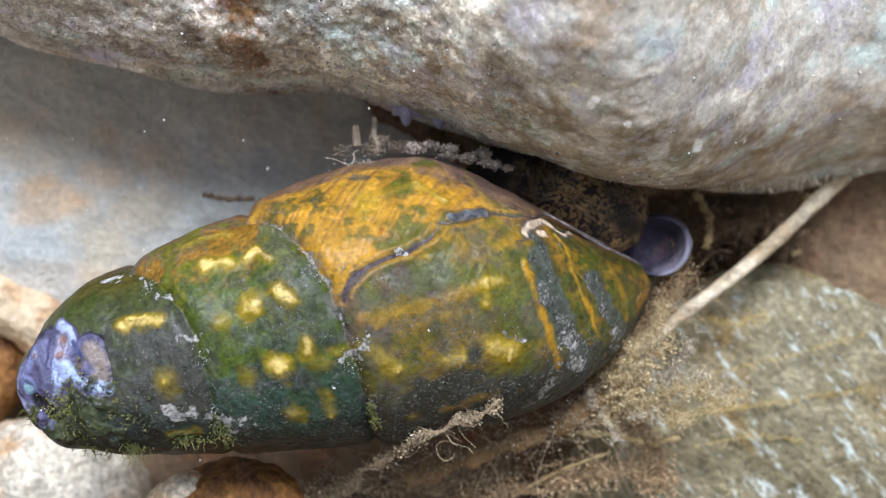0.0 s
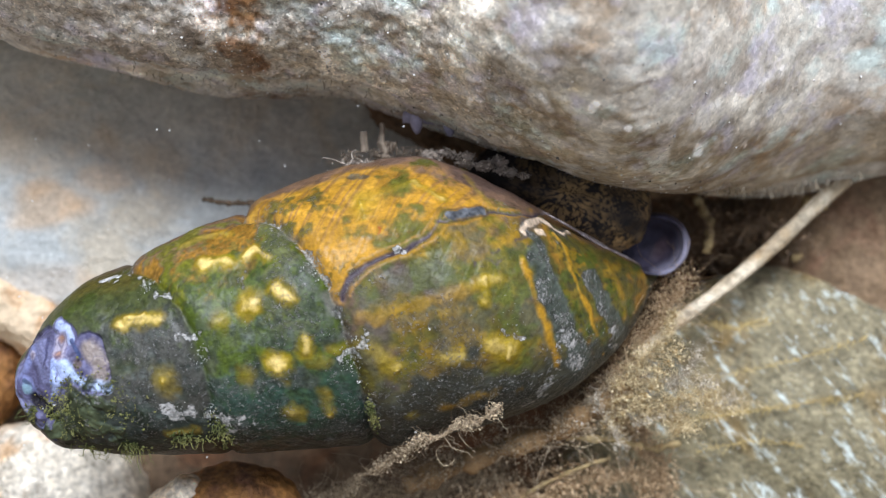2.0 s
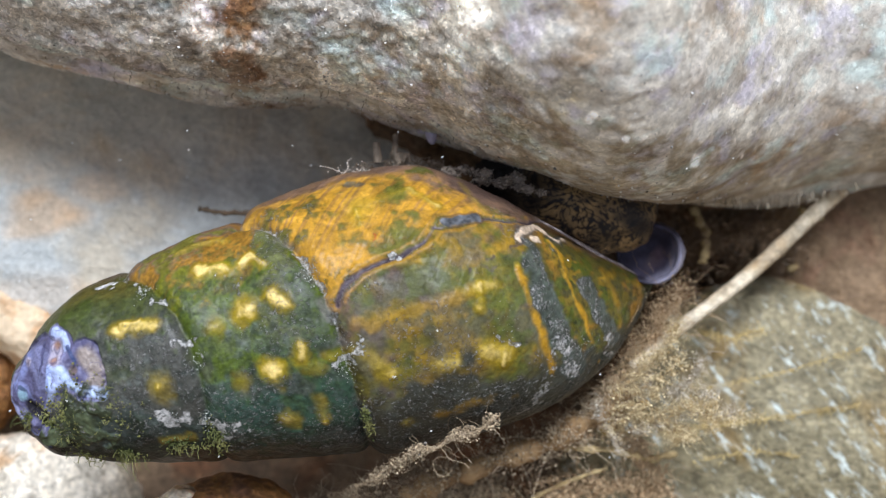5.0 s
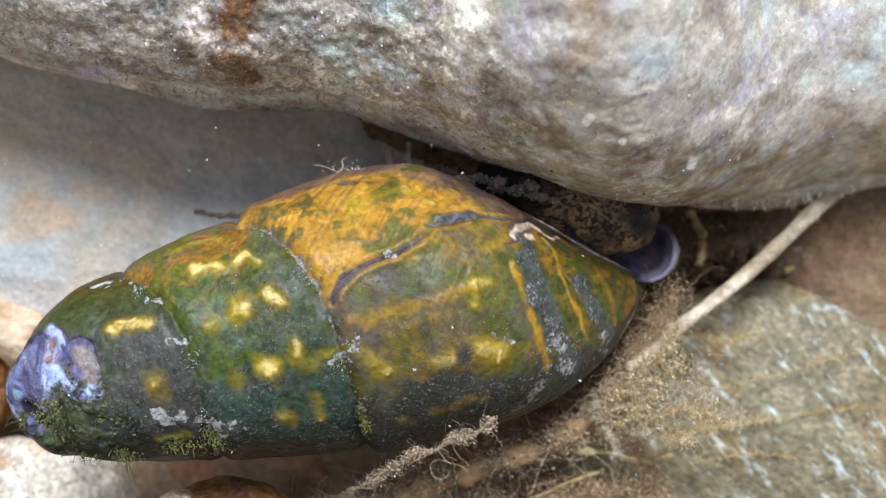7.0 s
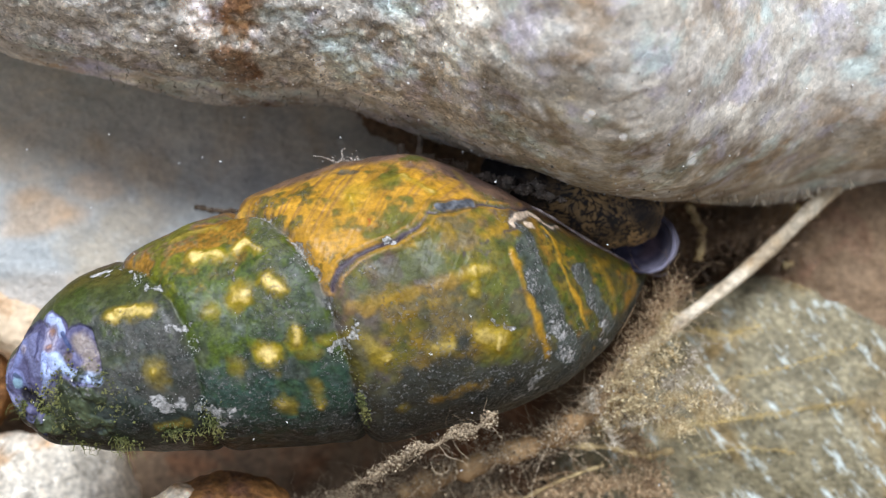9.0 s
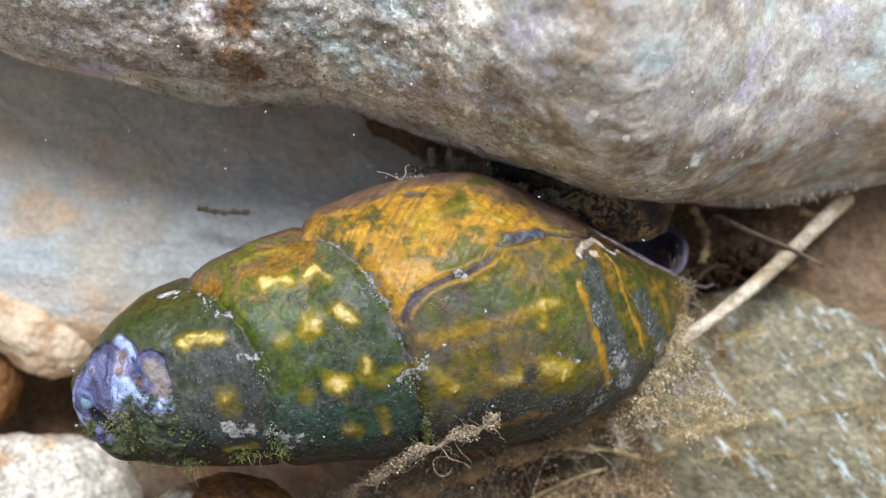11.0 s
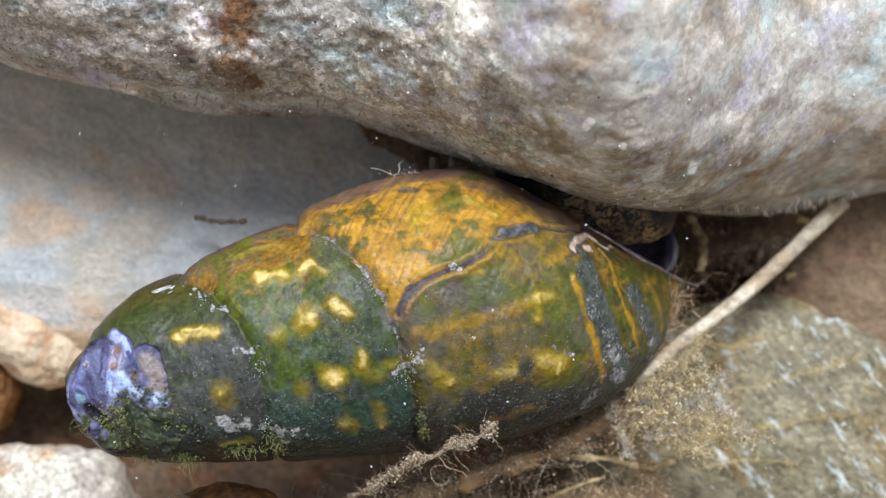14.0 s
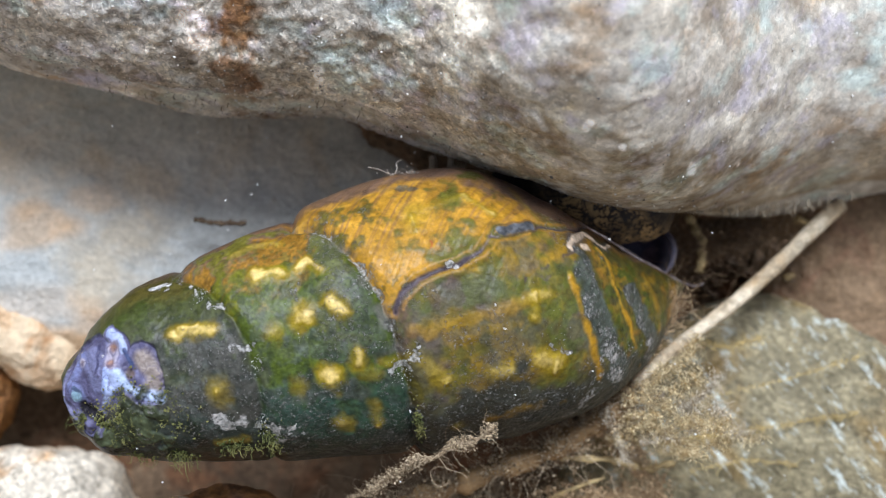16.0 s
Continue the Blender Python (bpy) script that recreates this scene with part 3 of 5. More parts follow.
CHIP_CORE = [(12.52, 49), (12.80, 48)]
FINE_CRACKS = [([(8.33, 76), (9.78, 69), (11.4, 59), (12.12, 54)], 0.8), ([(9.01, 75), (10.57, 69)], 0.6), ([(2.05, 78), (3.98, 78), (5.95, 75)], 0.3)]
GREY_PLATES = [([(12.26, 67), (12.42, 86), (12.9, 106), (13.66, 133)], 0.84), ([(15.21, 72), (15.69, 102), (16.45, 135)], 0.55), ([(12.12, 54), (12.49, 59)], 0.45)]
TIP_WHITE = [([(-13.5, 24), (-12.3, 28)], 0.30, 1.2), ([(-10.87, 37), (-10.31, 50), (-9.8, 58), (-8.72, 61)], 0.22, 0.62), ([(-8.8, 82), (-7.73, 84)], 0.26, 0.55), ([(-7.55, 94)], 0.36, 0.42),
             ([(-10.38, 118), (-9.55, 125), (-8.89, 121)], 0.42, 0.62), ([(-7.83, 124), (-7.1, 127), (-7.15, 137), (-5.96, 128)], 0.45, 0.66), ([(-4.85, 64), (-4.56, 68)], 0.36, 0.36), ([(-11.65, 35)], 0.22, 0.5)]
BODY_WHITE = [([(4.32, 71)], 0.24, 0.9), ([(0.12, 107), (1.07, 104), (1.89, 101)], 0.42, 0.52), ([(1.18, 106)], 0.36, 0.5), ([(0.84, 97), (0.51, 88)], 0.24, 0.45), ([(7.61, 99), (7.56, 104)], 0.22, 0.85),
              ([(9.41, 105), (10.48, 110)], 0.26, 0.45), ([(10.03, 133)], 0.20, 0.6), ([(12.97, 113), (13.29, 134)], 0.62, 0.52), ([(15.86, 126), (15.27, 170)], 0.45, 0.53), ([(12.24, 132), (10.31, 153)], 0.60, 0.48),
              ([(1.46, 127), (1.2, 142)], 0.24, 0.45), ([(8.96, 92)], 0.52, 0.33), ([(2.43, 135)], 0.45, 0.3), ([(-5.01, 119)], 0.52, 0.33)]
SUTURE_A = [(-4.51, 28), (-3.11, 35), (-2.07, 45), (-1.15, 57), (-0.33, 69), (0.26, 79), (0.57, 88), (0.74, 97), (0.71, 106), (0.93, 118), (0.97, 134), (0.83, 156)]
SUTURE_B = [(-11.88, 24), (-10.92, 33), (-10.07, 44), (-9.15, 59), (-8.47, 70), (-8.04, 82), (-7.68, 96), (-7.66, 110), (-7.84, 130), (-7.95, 150)]
# the worn tip: where the core lies bare, and the strokes in it
BARE = [([(-16.19, 48), (-15.37, 61), (-15.0, 77), (-15.3, 93), (-14.72, 98), (-13.5, 100)], 0.42), ([(-16.03, 83), (-16.95, 95), (-17.5, 117), (-17.76, 140)], 0.40), ([(-18.2, 50), (-19.2, 68), (-18.9, 95), (-18.4, 112)], 1.15),
        ([(-14.3, 73), (-13.95, 86), (-14.1, 95)], 0.85), ([(-16.4, 72)], 1.45), ([(-17.4, 60), (-17.2, 86)], 1.5)]
TIP_STROKES = [([(-17.5, 58), (-17.2, 84)], 1.0, (0.145, 0.15, 0.26)), ([(-18.2, 51), (-19.1, 68), (-18.6, 91)], 0.55, (0.16, 0.18, 0.34)), ([(-14.19, 75), (-13.64, 87), (-13.96, 95)], 0.72, (0.25, 0.205, 0.175)),
               ([(-15.17, 82)], 0.40, (0.13, 0.095, 0.085)), ([(-16.19, 48), (-15.6, 57), (-15.35, 66)], 0.34, (0.36, 0.43, 0.65)), ([(-15.9, 80), (-15.6, 90), (-14.9, 97), (-13.5, 100)], 0.42, (0.42, 0.52, 0.72)),
               ([(-16.3, 80), (-16.2, 88), (-16.9, 96), (-17.5, 117), (-17.76, 137)], 0.38, (0.36, 0.43, 0.65)), ([(-16.6, 76), (-16.9, 90)], 0.30, (0.34, 0.42, 0.70)), ([(-18.89, 84)], 0.42, (0.20, 0.32, 0.38)),
               ([(-18.15, 57)], 0.34, (0.36, 0.33, 0.42)), ([(-18.15, 57)], 0.20, (0.24, 0.20, 0.24)), ([(-16.05, 61), (-16.2, 70)], 0.64, (0.42, 0.38, 0.46)), ([(-16.02, 60)], 0.38, (0.30, 0.15, 0.08)), ([(-16.02, 60)], 0.20, (0.42, 0.24, 0.13)), ([(-16.25, 71)], 0.42, (0.17, 0.10, 0.10)), ([(-16.25, 71)], 0.22, (0.33, 0.20, 0.16)),
               ([(-17.0, 52), (-17.15, 70), (-17.8, 86)], 0.17, (0.05, 0.05, 0.11)), ([(-18.9, 74), (-18.3, 90), (-17.4, 98)], 0.15, (0.05, 0.07, 0.12)),
               ([(-15.28, 67), (-14.95, 77)], 0.18, (0.05, 0.07, 0.16))]
HOLLOW = [(-18.6, 100), (-17.9, 108), (-17.5, 116)]
DIP = [(-20.4, 3.5), (-15, 3.0), (-9, 1.6), (-3, 0.0), (3, -1.0), (8, -0.6), (13, -0.8), (17, -3.5), (19.7, -7.0)]


def on_shell(x, deg):
    """The place on the shell's plain form at x along its axis and deg round it: 0 is the upper side, 90 the outer, 180 the lower."""
    x = np.asarray(x, float)
    a = np.radians(deg)
    hi, lo = np.interp(x, *zip(*TOP)), np.interp(x, *zip(*BOTTOM))
    mid, r = (hi + lo) / 2, (hi - lo) / 2
    return np.stack([x + 0 * a, mid + r * np.cos(a), 0.95 * r * np.sin(a)], -1)


def leaned(p):
    """The shell's lean: its tip stands out from the bank and narrows, its mouth dips into the gap."""
    far = np.array((6.8, 3.2, 75.5))
    return far + (p - far) * (1 - curve_through(p[..., 0], DIP) / 71.0)[..., None]


def far_from(p, line):
    """The distance of places p from a line on the shell."""
    q = on_shell(*np.array(line, float).T)
    if len(q) == 1:
        return np.linalg.norm(p - q[0], axis=-1)
    best = np.full(p.shape[:-1], 1e9)
    for a, b in zip(q[:-1], q[1:]):
        ab = b - a
        t = np.clip(((p - a) @ ab) / (ab @ ab), 0, 1)
        best = np.minimum(best, np.linalg.norm(p - a - t[..., None] * ab, axis=-1))
    return best


def blend(c, colour, f):
    f = np.clip(f, 0, 1)[..., None]
    return c * (1 - f) + np.asarray(colour) * f


def shell(parent):
    n, front, back = 860, 470, 90
    x = (-20.39 + 40.05 * np.linspace(0, 1, n) ** 1.4)[:, None]
    deg = np.concatenate([np.linspace(-15, 200, front, endpoint=False), np.linspace(200, 345, back, endpoint=False)])[None, :]
    hi, lo = curve_through(x, TOP), curve_through(x, BOTTOM)
    mid, r = (hi + lo) / 2, np.maximum((hi - lo) / 2, 0.02)
    a = np.radians(deg)
    p = np.stack([x + 0 * a, mid + r * np.cos(a), 0.95 * r * np.sin(a)], -1)
    out = np.stack([0 * x + 0 * a, np.cos(a) + 0 * x, np.sin(a) + 0 * x], -1)
    round_tip = smooth(-16.0, -19.0, x + 0 * a)[..., None]
    out = out * (1 - round_tip) + round_tip * (p - np.array((-15.5, 0.6, 0.0))) / np.linalg.norm(p - np.array((-15.5, 0.6, 0.0)), axis=-1, keepdims=True)
    X, G = p[..., 0], deg + 0 * x
    w1, w2, w3 = fbm(p, 2.4, 4), fbm(p + 71, 0.8, 4), fbm(p + 133, 6.0, 3)
    fine = fbm(p + 11, 0.35, 3)
    ps = p + 0.22 * np.stack([w2, fbm(p + 23, 0.8, 3), fbm(p + 47, 0.8, 3)], -1)
    pl = p + 0.35 * (ps - p)
    fold = np.abs(((G + 180) % 360) - 180)  # the hidden side mirrors the outer one

    def seam(line):
        xs, gs = np.array(line, float).T
        o = np.argsort(gs)
        return np.interp(fold, gs[o], xs[o])

    da, db = X - seam(SUTURE_A) + 0.10 * w2, X - seam(SUTURE_B) + 0.10 * w2
    g = fold + 12 * w1 + 6 * w2
    gs = fold + 5 * w1 + 3 * w2
    gold, amber, brown = np.array((0.41, 0.212, 0.022)), np.array((0.27, 0.138, 0.020)), np.array((0.150, 0.078, 0.045))
    mauve, green, olive = np.array((0.130, 0.082, 0.066)), np.array((0.058, 0.082, 0.010)), np.array((0.090, 0.076, 0.016))
    # dark is the underside's black-green, deepened to carry its shade
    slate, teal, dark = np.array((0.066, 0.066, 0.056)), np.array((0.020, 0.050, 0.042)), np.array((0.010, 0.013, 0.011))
    dots = smooth(0.25, 0.55, lumps(p + 501, 0.26) + 0.35 * lumps(p + 517, 0.11))
    patchy = smooth(-0.1, 0.5, fbm(p + 531, 2.2, 3))
    grow = X + 0.085 * fold  # growth lines slant across the whorl
    lines = lumps(np.stack([(grow + 0.10 * w1) * 5.5, fold * 0.012 + 0.2 * w3, 0 * X], -1), 1.0) + 0.6 * lumps(np.stack([(grow + 0.06 * w1) * 13.0, fold * 0.02, 0 * X + 7], -1), 1.0)
    # the whorl at the tip: olive above, slate and green on the side, near black below with shade painted in
    apex = blend(np.broadcast_to(olive * 0.75, p.shape), np.array((0.046, 0.056, 0.014)), smooth(22, 50, g))
    apex = blend(apex, slate * 0.85, smooth(50, 88, g + 14 * w1))
    apex = blend(apex, green * 0.75, 0.7 * smooth(0.15, 0.7, w1 + 0.5 * w2 - 0.01 * np.abs(G - 55)))
    apex = blend(apex, mauve * 0.8, 0.8 * smooth(22, 8, gs))
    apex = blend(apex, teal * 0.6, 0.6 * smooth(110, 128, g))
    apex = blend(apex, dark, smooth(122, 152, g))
    # the middle whorl: mauve edge, amber shoulder, green side with teal and slate, dark below, partly painted shade
    mid_w = blend(np.broadcast_to(amber * 0.85, p.shape), mauve, smooth(0.0, 0.55, w1 + 0.5 * w2))
    mid_w = blend(mid_w, mauve * 0.75, smooth(22, 8, gs))
    mid_w = blend(mid_w, olive * 1.1, dots * 0.7 * smooth(20, 35, G))
    mid_w = blend(mid_w, green * 1.0, smooth(44, 60, g))
    mid_w = blend(mid_w, np.array((0.130, 0.128, 0.008)), 0.8 * smooth(-0.2, 0.4, w1 + 0.5 * w2 - 0.010 * np.abs(G - 70)))
    mid_w = blend(mid_w, slate * np.array((0.75, 0.95, 1.0)), 0.5 * smooth(0.05, 0.6, w3 + 0.7 * w2 + 0.35 * w1 - 0.006 * np.abs(G - 95)))
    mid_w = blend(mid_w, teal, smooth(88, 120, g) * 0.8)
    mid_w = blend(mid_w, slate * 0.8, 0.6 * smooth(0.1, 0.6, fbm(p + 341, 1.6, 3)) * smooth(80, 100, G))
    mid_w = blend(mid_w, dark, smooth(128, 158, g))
    # the last whorl above the break: gold, mauve-brown near the upper edge, green specks towards the suture
    body = blend(np.broadcast_to(gold, p.shape), amber, 0.7 * smooth(0.0, 0.6, w1))
    body = blend(body, np.array((0.50, 0.285, 0.040)), 0.7 * smooth(0.0, 0.6, fbm(p + 551, 2.6, 2)) * smooth(22, 36, G) * smooth(60, 48, G))
    body = blend(body, brown, smooth(0.15, 0.9, lines) * 0.55 * smooth(75, 45, G))
    body = blend(body, mauve * 0.95, 0.85 * smooth(30, 15, fold + 11 * w1 + 5 * w2) + 0.0 * X)
    shoulder = np.interp(X, (3.5, 5.0, 6.5, 8.2, 9.0, 11), (0, 0.55, 0.85, 0.7, 0.9, 0.9)) * smooth(8, -6, gs - np.interp(X, (4, 6, 8, 9, 10, 12), (24, 29, 29, 32, 42, 46)))
    body = blend(body, mauve * (1.05 + 0.25 * w1[..., None]), np.clip(shoulder, 0, 1))
    body = blend(body, olive * 1.25, 0.85 * smooth(-0.05, 0.45, w1 + 0.5 * w2 + 0.15 + 0.22 * smooth(4.5, 1.0, X) - 0.018 * np.abs(G - 66)))
    body = blend(body, green * 1.3, 0.45 * smooth(0.15, 0.6, w1 + 0.6 * w2 + 0.10 - 0.020 * np.abs(G - 68)))
    body = blend(body, np.array((0.060, 0.062, 0.012)), dots * (0.2 + 0.8 * patchy) * smooth(20, 34, G) * smooth(92, 70, G) * 0.55)
    # below the break: greyed olive with orange bands, darkening into black-green underneath, partly painted shade
    below = smooth(-2, 4, G - np.interp(X, *np.array(sorted(CRACK)).T))
    lower = blend(np.broadcast_to(olive * 1.1, p.shape), np.array((0.23, 0.140, 0.014)), 0.85 * smooth(-0.1, 0.5, w1 + 0.4 * w2))
    lower = blend(lower, mauve * 0.85, 0.8 * smooth(-0.1, 0.5, w3 - 0.4 * w1 + 0.4 * w2 - 0.012 * (G - 75)))
    lower = blend(lower, slate * 1.05, 0.5 * smooth(0.0, 0.5, fbm(p + 613, 1.9, 4) + 0.2 * w3))
    lower = blend(lower, green * 1.1, 0.5 * smooth(0.15, 0.55, fbm(p + 641, 1.5, 4)))
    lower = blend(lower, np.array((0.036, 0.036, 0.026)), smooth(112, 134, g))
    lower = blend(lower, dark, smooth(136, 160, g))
    body = blend(body, lower, below)
    tail = blend(np.broadcast_to(olive, p.shape), amber * 0.9, smooth(-0.1, 0.5, w1 - 0.4 * w2))
    tail = blend(tail, green * 0.9, 0.7 * smooth(0.0, 0.4, fbm(p + 583, 0.9, 3)))
    tail = blend(tail, slate * 0.7, smooth(0.0, 0.5, w3 + 0.4 * w2 + 0.010 * (G - 85)))
    tail = blend(tail, np.array((0.26, 0.145, 0.012)), 0.55 * smooth(0.05, 0.45, fbm(ps + 571, 0.7, 3)) * smooth(105, 60, G))
    tail = blend(tail, dark * 1.5, 0.5 * dots)
    tail = blend(tail, brown * 0.9, 0.8 * smooth(38, 22, gs))
    # the tail's lower side also has shade painted into its colour
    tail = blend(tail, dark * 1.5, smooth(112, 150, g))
    body = blend(body, tail, smooth(12.3, 13.2, X + 0.3 * w2))
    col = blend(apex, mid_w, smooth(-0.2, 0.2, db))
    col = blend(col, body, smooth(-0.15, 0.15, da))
    # a dusting of slate and teal, and fine mottling
    dust = smooth(0.05, 0.6, fbm(p + 907, 0.55, 3) + 0.3 * w1) * smooth(58, 90, G)
    col = blend(col, np.array((0.075, 0.088, 0.080)), (0.42 - 0.22 * smooth(-0.2, 0.4, da)) * dust)
    col = blend(col, np.array((0.012, 0.020, 0.012)), 0.45 * smooth(0.1, 0.55, fbm(p + 947, 0.42, 3)) * smooth(0.0, -1.0, da) * smooth(40, 60, G))
    col = col * (1 + 0.14 * fine + (0.26 - 0.18 * smooth(-0.2, 0.4, da)) * lumps(p + 977, 0.16))[..., None]
    gp = np.full(X.shape, 9.0)
    for line, wide in GREY_PLATES:
        d = far_from(ps, line) / wide
        gp = np.minimum(gp, d)
        col = blend(col, np.array((0.058, 0.070, 0.060)) * (1 + 0.5 * fine[..., None]), 0.9 * smooth(1.15, 0.75, d))
    smear = 0.55 * smooth(0.50, 0.05, far_from(ps, SUTURE_A) + 0.3 * w1 + 0.2 * fine) * smooth(-0.7, 0.5, w2 + 0.5 * w1) * np.interp(G, (0, 15, 100, 118), (0.5, 0.9, 0.9, 0.0))
    col = blend(col, np.array((0.19, 0.175, 0.165)), smear)
    # relief of the whorls, growth lines and knobs
    h = -0.34 * np.exp(-(da / 0.5) ** 2) - 0.22 * np.exp(-(db / 0.45) ** 2) + 0.12 * np.exp(-((da - 1.4) / 1.0) ** 2) + 0.08 * np.exp(-((db - 1.2) / 0.9) ** 2)
    h = h - 0.09 * np.exp(-((da + 1.0) / 1.0) ** 2) - 0.12 * np.exp(-(db / 0.2) ** 2) - 0.16 * np.exp(-(da / 0.2) ** 2)
    h = h + 0.15 * w3 + 0.06 * w1 + 0.020 * w2 + 0.008 * fine + 0.012 * lines * smooth(0, 1, da)
    pw = p + 0.3 * (ps - p) + 0.14 * np.stack([lumps(p + 601, 0.8), lumps(p + 631, 0.8), lumps(p + 661, 0.8)], -1)
    for line, wide, bs in BANDS:
        d = far_from(ps, line) / wide
        col = blend(col, np.array((0.34, 0.185, 0.014)), bs * smooth(1.4, 0.0, d + 0.55 * w1 + 0.35 * w2))
        h = h + 0.07 * bs * np.exp(-(d / 0.9) ** 2)
    for line, wide, bs in TIP_KNOBS + MID_KNOBS + BODY_KNOBS:
        d = far_from(pw, line) / wide
        col = blend(col, np.array((0.26, 0.180, 0.006)), min(1.0, bs) * smooth(1.65, 0.2, d + 0.32 * w2 + 0.20 * w1 + 0.15 * fine))
        col = blend(col, np.array((0.70, 0.52, 0.18)), 0.95 * float(smooth(0.35, 1.0, bs)) * smooth(0.80, 0.0, d + 0.22 * w2 + 0.22 * fine))
        h = h + 0.19 * min(1.0, bs) * np.exp(-(d / 0.8) ** 2) * min(1.0, wide / 0.5)
    for line, wide, bs in RIBS:
        d = far_from(pl, line)
        col = blend(col, np.array((0.36, 0.19, 0.014)), bs * smooth(wide * 1.9, wide * 0.5, d + 0.06 * w2))
        col = blend(col, np.array((0.62, 0.42, 0.10)), 0.5 * bs * smooth(wide * 0.6, 0.0, d) * smooth(0.0, 0.6, w2 + 0.3))
        h = h + 0.13 * np.exp(-(d / wide) ** 2)
    # pale crust along the sutures and in patches
    crust = np.zeros(X.shape)
    crust = np.maximum(crust, smooth(0.30, 0.05, far_from(ps, SUTURE_A) + 0.18 * w2) * np.interp(G, (0, 20, 95, 110, 120), (0.45, 0.55, 0.44, 0.25, 0.0)))
    crust = np.maximum(crust, 0.20 * smooth(0.25, 0.05, far_from(ps, SUTURE_B) + 0.5 * np.abs(w1)))
    for line, wide, bs in TIP_WHITE + BODY_WHITE:
        d = far_from(ps, line) / wide
        crust = np.maximum(crust, min(0.8, bs) * smooth(1.35, 0.2, d + 0.8 * fine + 0.4 * w2))
    col = blend(col, np.array((0.80, 0.80, 0.82)), 0.95 * smooth(1.0, 0.6, far_from(ps, TIP_WHITE[0][0]) / 0.32 + 0.5 * w2))
    speck = np.maximum(0.285 * smooth(-0.1, 0.6, w3 + 0.9 * w1 + 0.5 * w2 + 0.006 * (G - 75)) * smooth(-16, -12, X), (0.31 + 0.12 * w2) * smooth(1.2, 0.8, gp))
    crust = np.clip(np.maximum(crust, speck), 0, 1)
    h = h + 0.05 * crust
    # the healed break and its grey plate
    d = np.minimum(far_from(pl, CRACK), far_from(pl, CRACK_TOP) + 0.06)
    thick = np.interp(X, (0.9, 2.0, 3.0, 6.5, 9.9, 13.4), (0.12, 0.17, 0.11, 0.07, 0.05, 0.05)) * (1 + 0.5 * w1)
    col = blend(col, np.array((0.085, 0.066, 0.085)), 0.92 * smooth(thick + 0.12, thick * 0.6, d))
    col = blend(col, np.array((0.030, 0.022, 0.030)), 0.8 * smooth(0.10, 0.02, d + 0.05 * w2))
    col = blend(col, np.array((0.36, 0.185, 0.03)), 0.6 * smooth(0.14, 0.02, np.abs(d - thick - 0.24)) * smooth(-0.2, 0.4, w1 + w2))
    h = h - 0.13 * np.exp(-(d / 0.17) ** 2) + 0.07 * np.exp(-((d - 0.42) / 0.22) ** 2)
    d = far_from(pl, PLATE)
    col = blend(col, np.array((0.085, 0.090, 0.100)) * (1 + 0.6 * fine[..., None] + 0.3 * lines[..., None]), smooth(0.43, 0.32, d + 0.06 * w2))
    col = blend(col, np.array((0.030, 0.024, 0.030)), 0.6 * smooth(0.12, 0.03, np.abs(d - 0.43) + 0.05 * w2))
    for line, bs in FINE_CRACKS:
        col = blend(col, np.array((0.060, 0.045, 0.048)), bs * smooth(0.17, 0.04, far_from(ps, line)))
    col = blend(col, np.array((0.07, 0.075, 0.062)) * (1 + 0.5 * fine[..., None]), 0.8 * smooth(1.2, 0.6, far_from(ps, [(2.32, 28), (3.33, 30)]) / 0.27 + 0.3 * w2))
    col = blend(col, np.array((0.32, 0.07, 0.015)), 0.75 * smooth(1.2, 0.4, far_from(ps, [(3.49, 60), (3.54, 67)]) / 0.10 + 0.4 * fine))
    d = np.minimum(far_from(pl, CHIP), far_from(pl, CHIP_CORE))
    col = blend(col, np.array((0.06, 0.055, 0.06)), 0.7 * smooth(0.55, 0.2, far_from(ps, CHIP)))
    col = blend(col, np.array((0.62, 0.48, 0.35)) * (1 + 0.3 * fine[..., None]), smooth(0.27, 0.16, d + 0.12 * w2))
    h = h + 0.14 * np.exp(-(d / 0.17) ** 2)
    # a felt of algae beside the tip
    shade_or_algae = np.minimum(np.linalg.norm(p - on_shell(-15.02, 118), axis=-1) / 1.95, np.linalg.norm(p - on_shell(-17.25, 133), axis=-1) / 1.1) + 0.25 * w1 + 0.2 * w2
    felt = smooth(1.05, 0.75, shade_or_algae + 0.35 * fbm(p + 701, 0.7, 3))
    col = blend(col, np.array((0.055, 0.068, 0.036)) * (1 + 0.6 * w2[..., None]), felt)
    crust = np.maximum(crust, 0.36 * felt * smooth(-0.2, 0.6, fbm(p + 811, 0.6, 3)))
    h = h + felt * (0.10 + 0.14 * fbm(p + 811, 0.9, 3))
    # the thin pale lip along the upper edge of the mouth
    lip = smooth(20, 13, fold + 4 * w2) * smooth(12.8, 14.0, X)
    col = blend(col, np.array((0.42, 0.37, 0.37)), lip)
    # the eroded tip: bluish core laid bare, brown rings, grey and dark hollows
    bare = np.zeros(X.shape)
    for line, wide in BARE:
        bare = np.maximum(bare, smooth(1.06, 0.94, far_from(pl, line) / wide + 0.10 * w1 + 0.06 * w2))
    bare = bare * np.where(far_from(pl, BARE[1][0]) < 0.42, 1.0, 1 - felt)
    twist = np.stack([fbm(p + 401, 1.3, 3), fbm(p + 433, 1.3, 3), fbm(p + 467, 1.3, 3)], -1)
    pt = p + 0.16 * twist
    inner = blend(np.broadcast_to(np.array((0.085, 0.080, 0.15)), p.shape), np.array((0.20, 0.20, 0.34)), smooth(-0.4, 0.6, fbm(p + 301, 1.1, 3)))
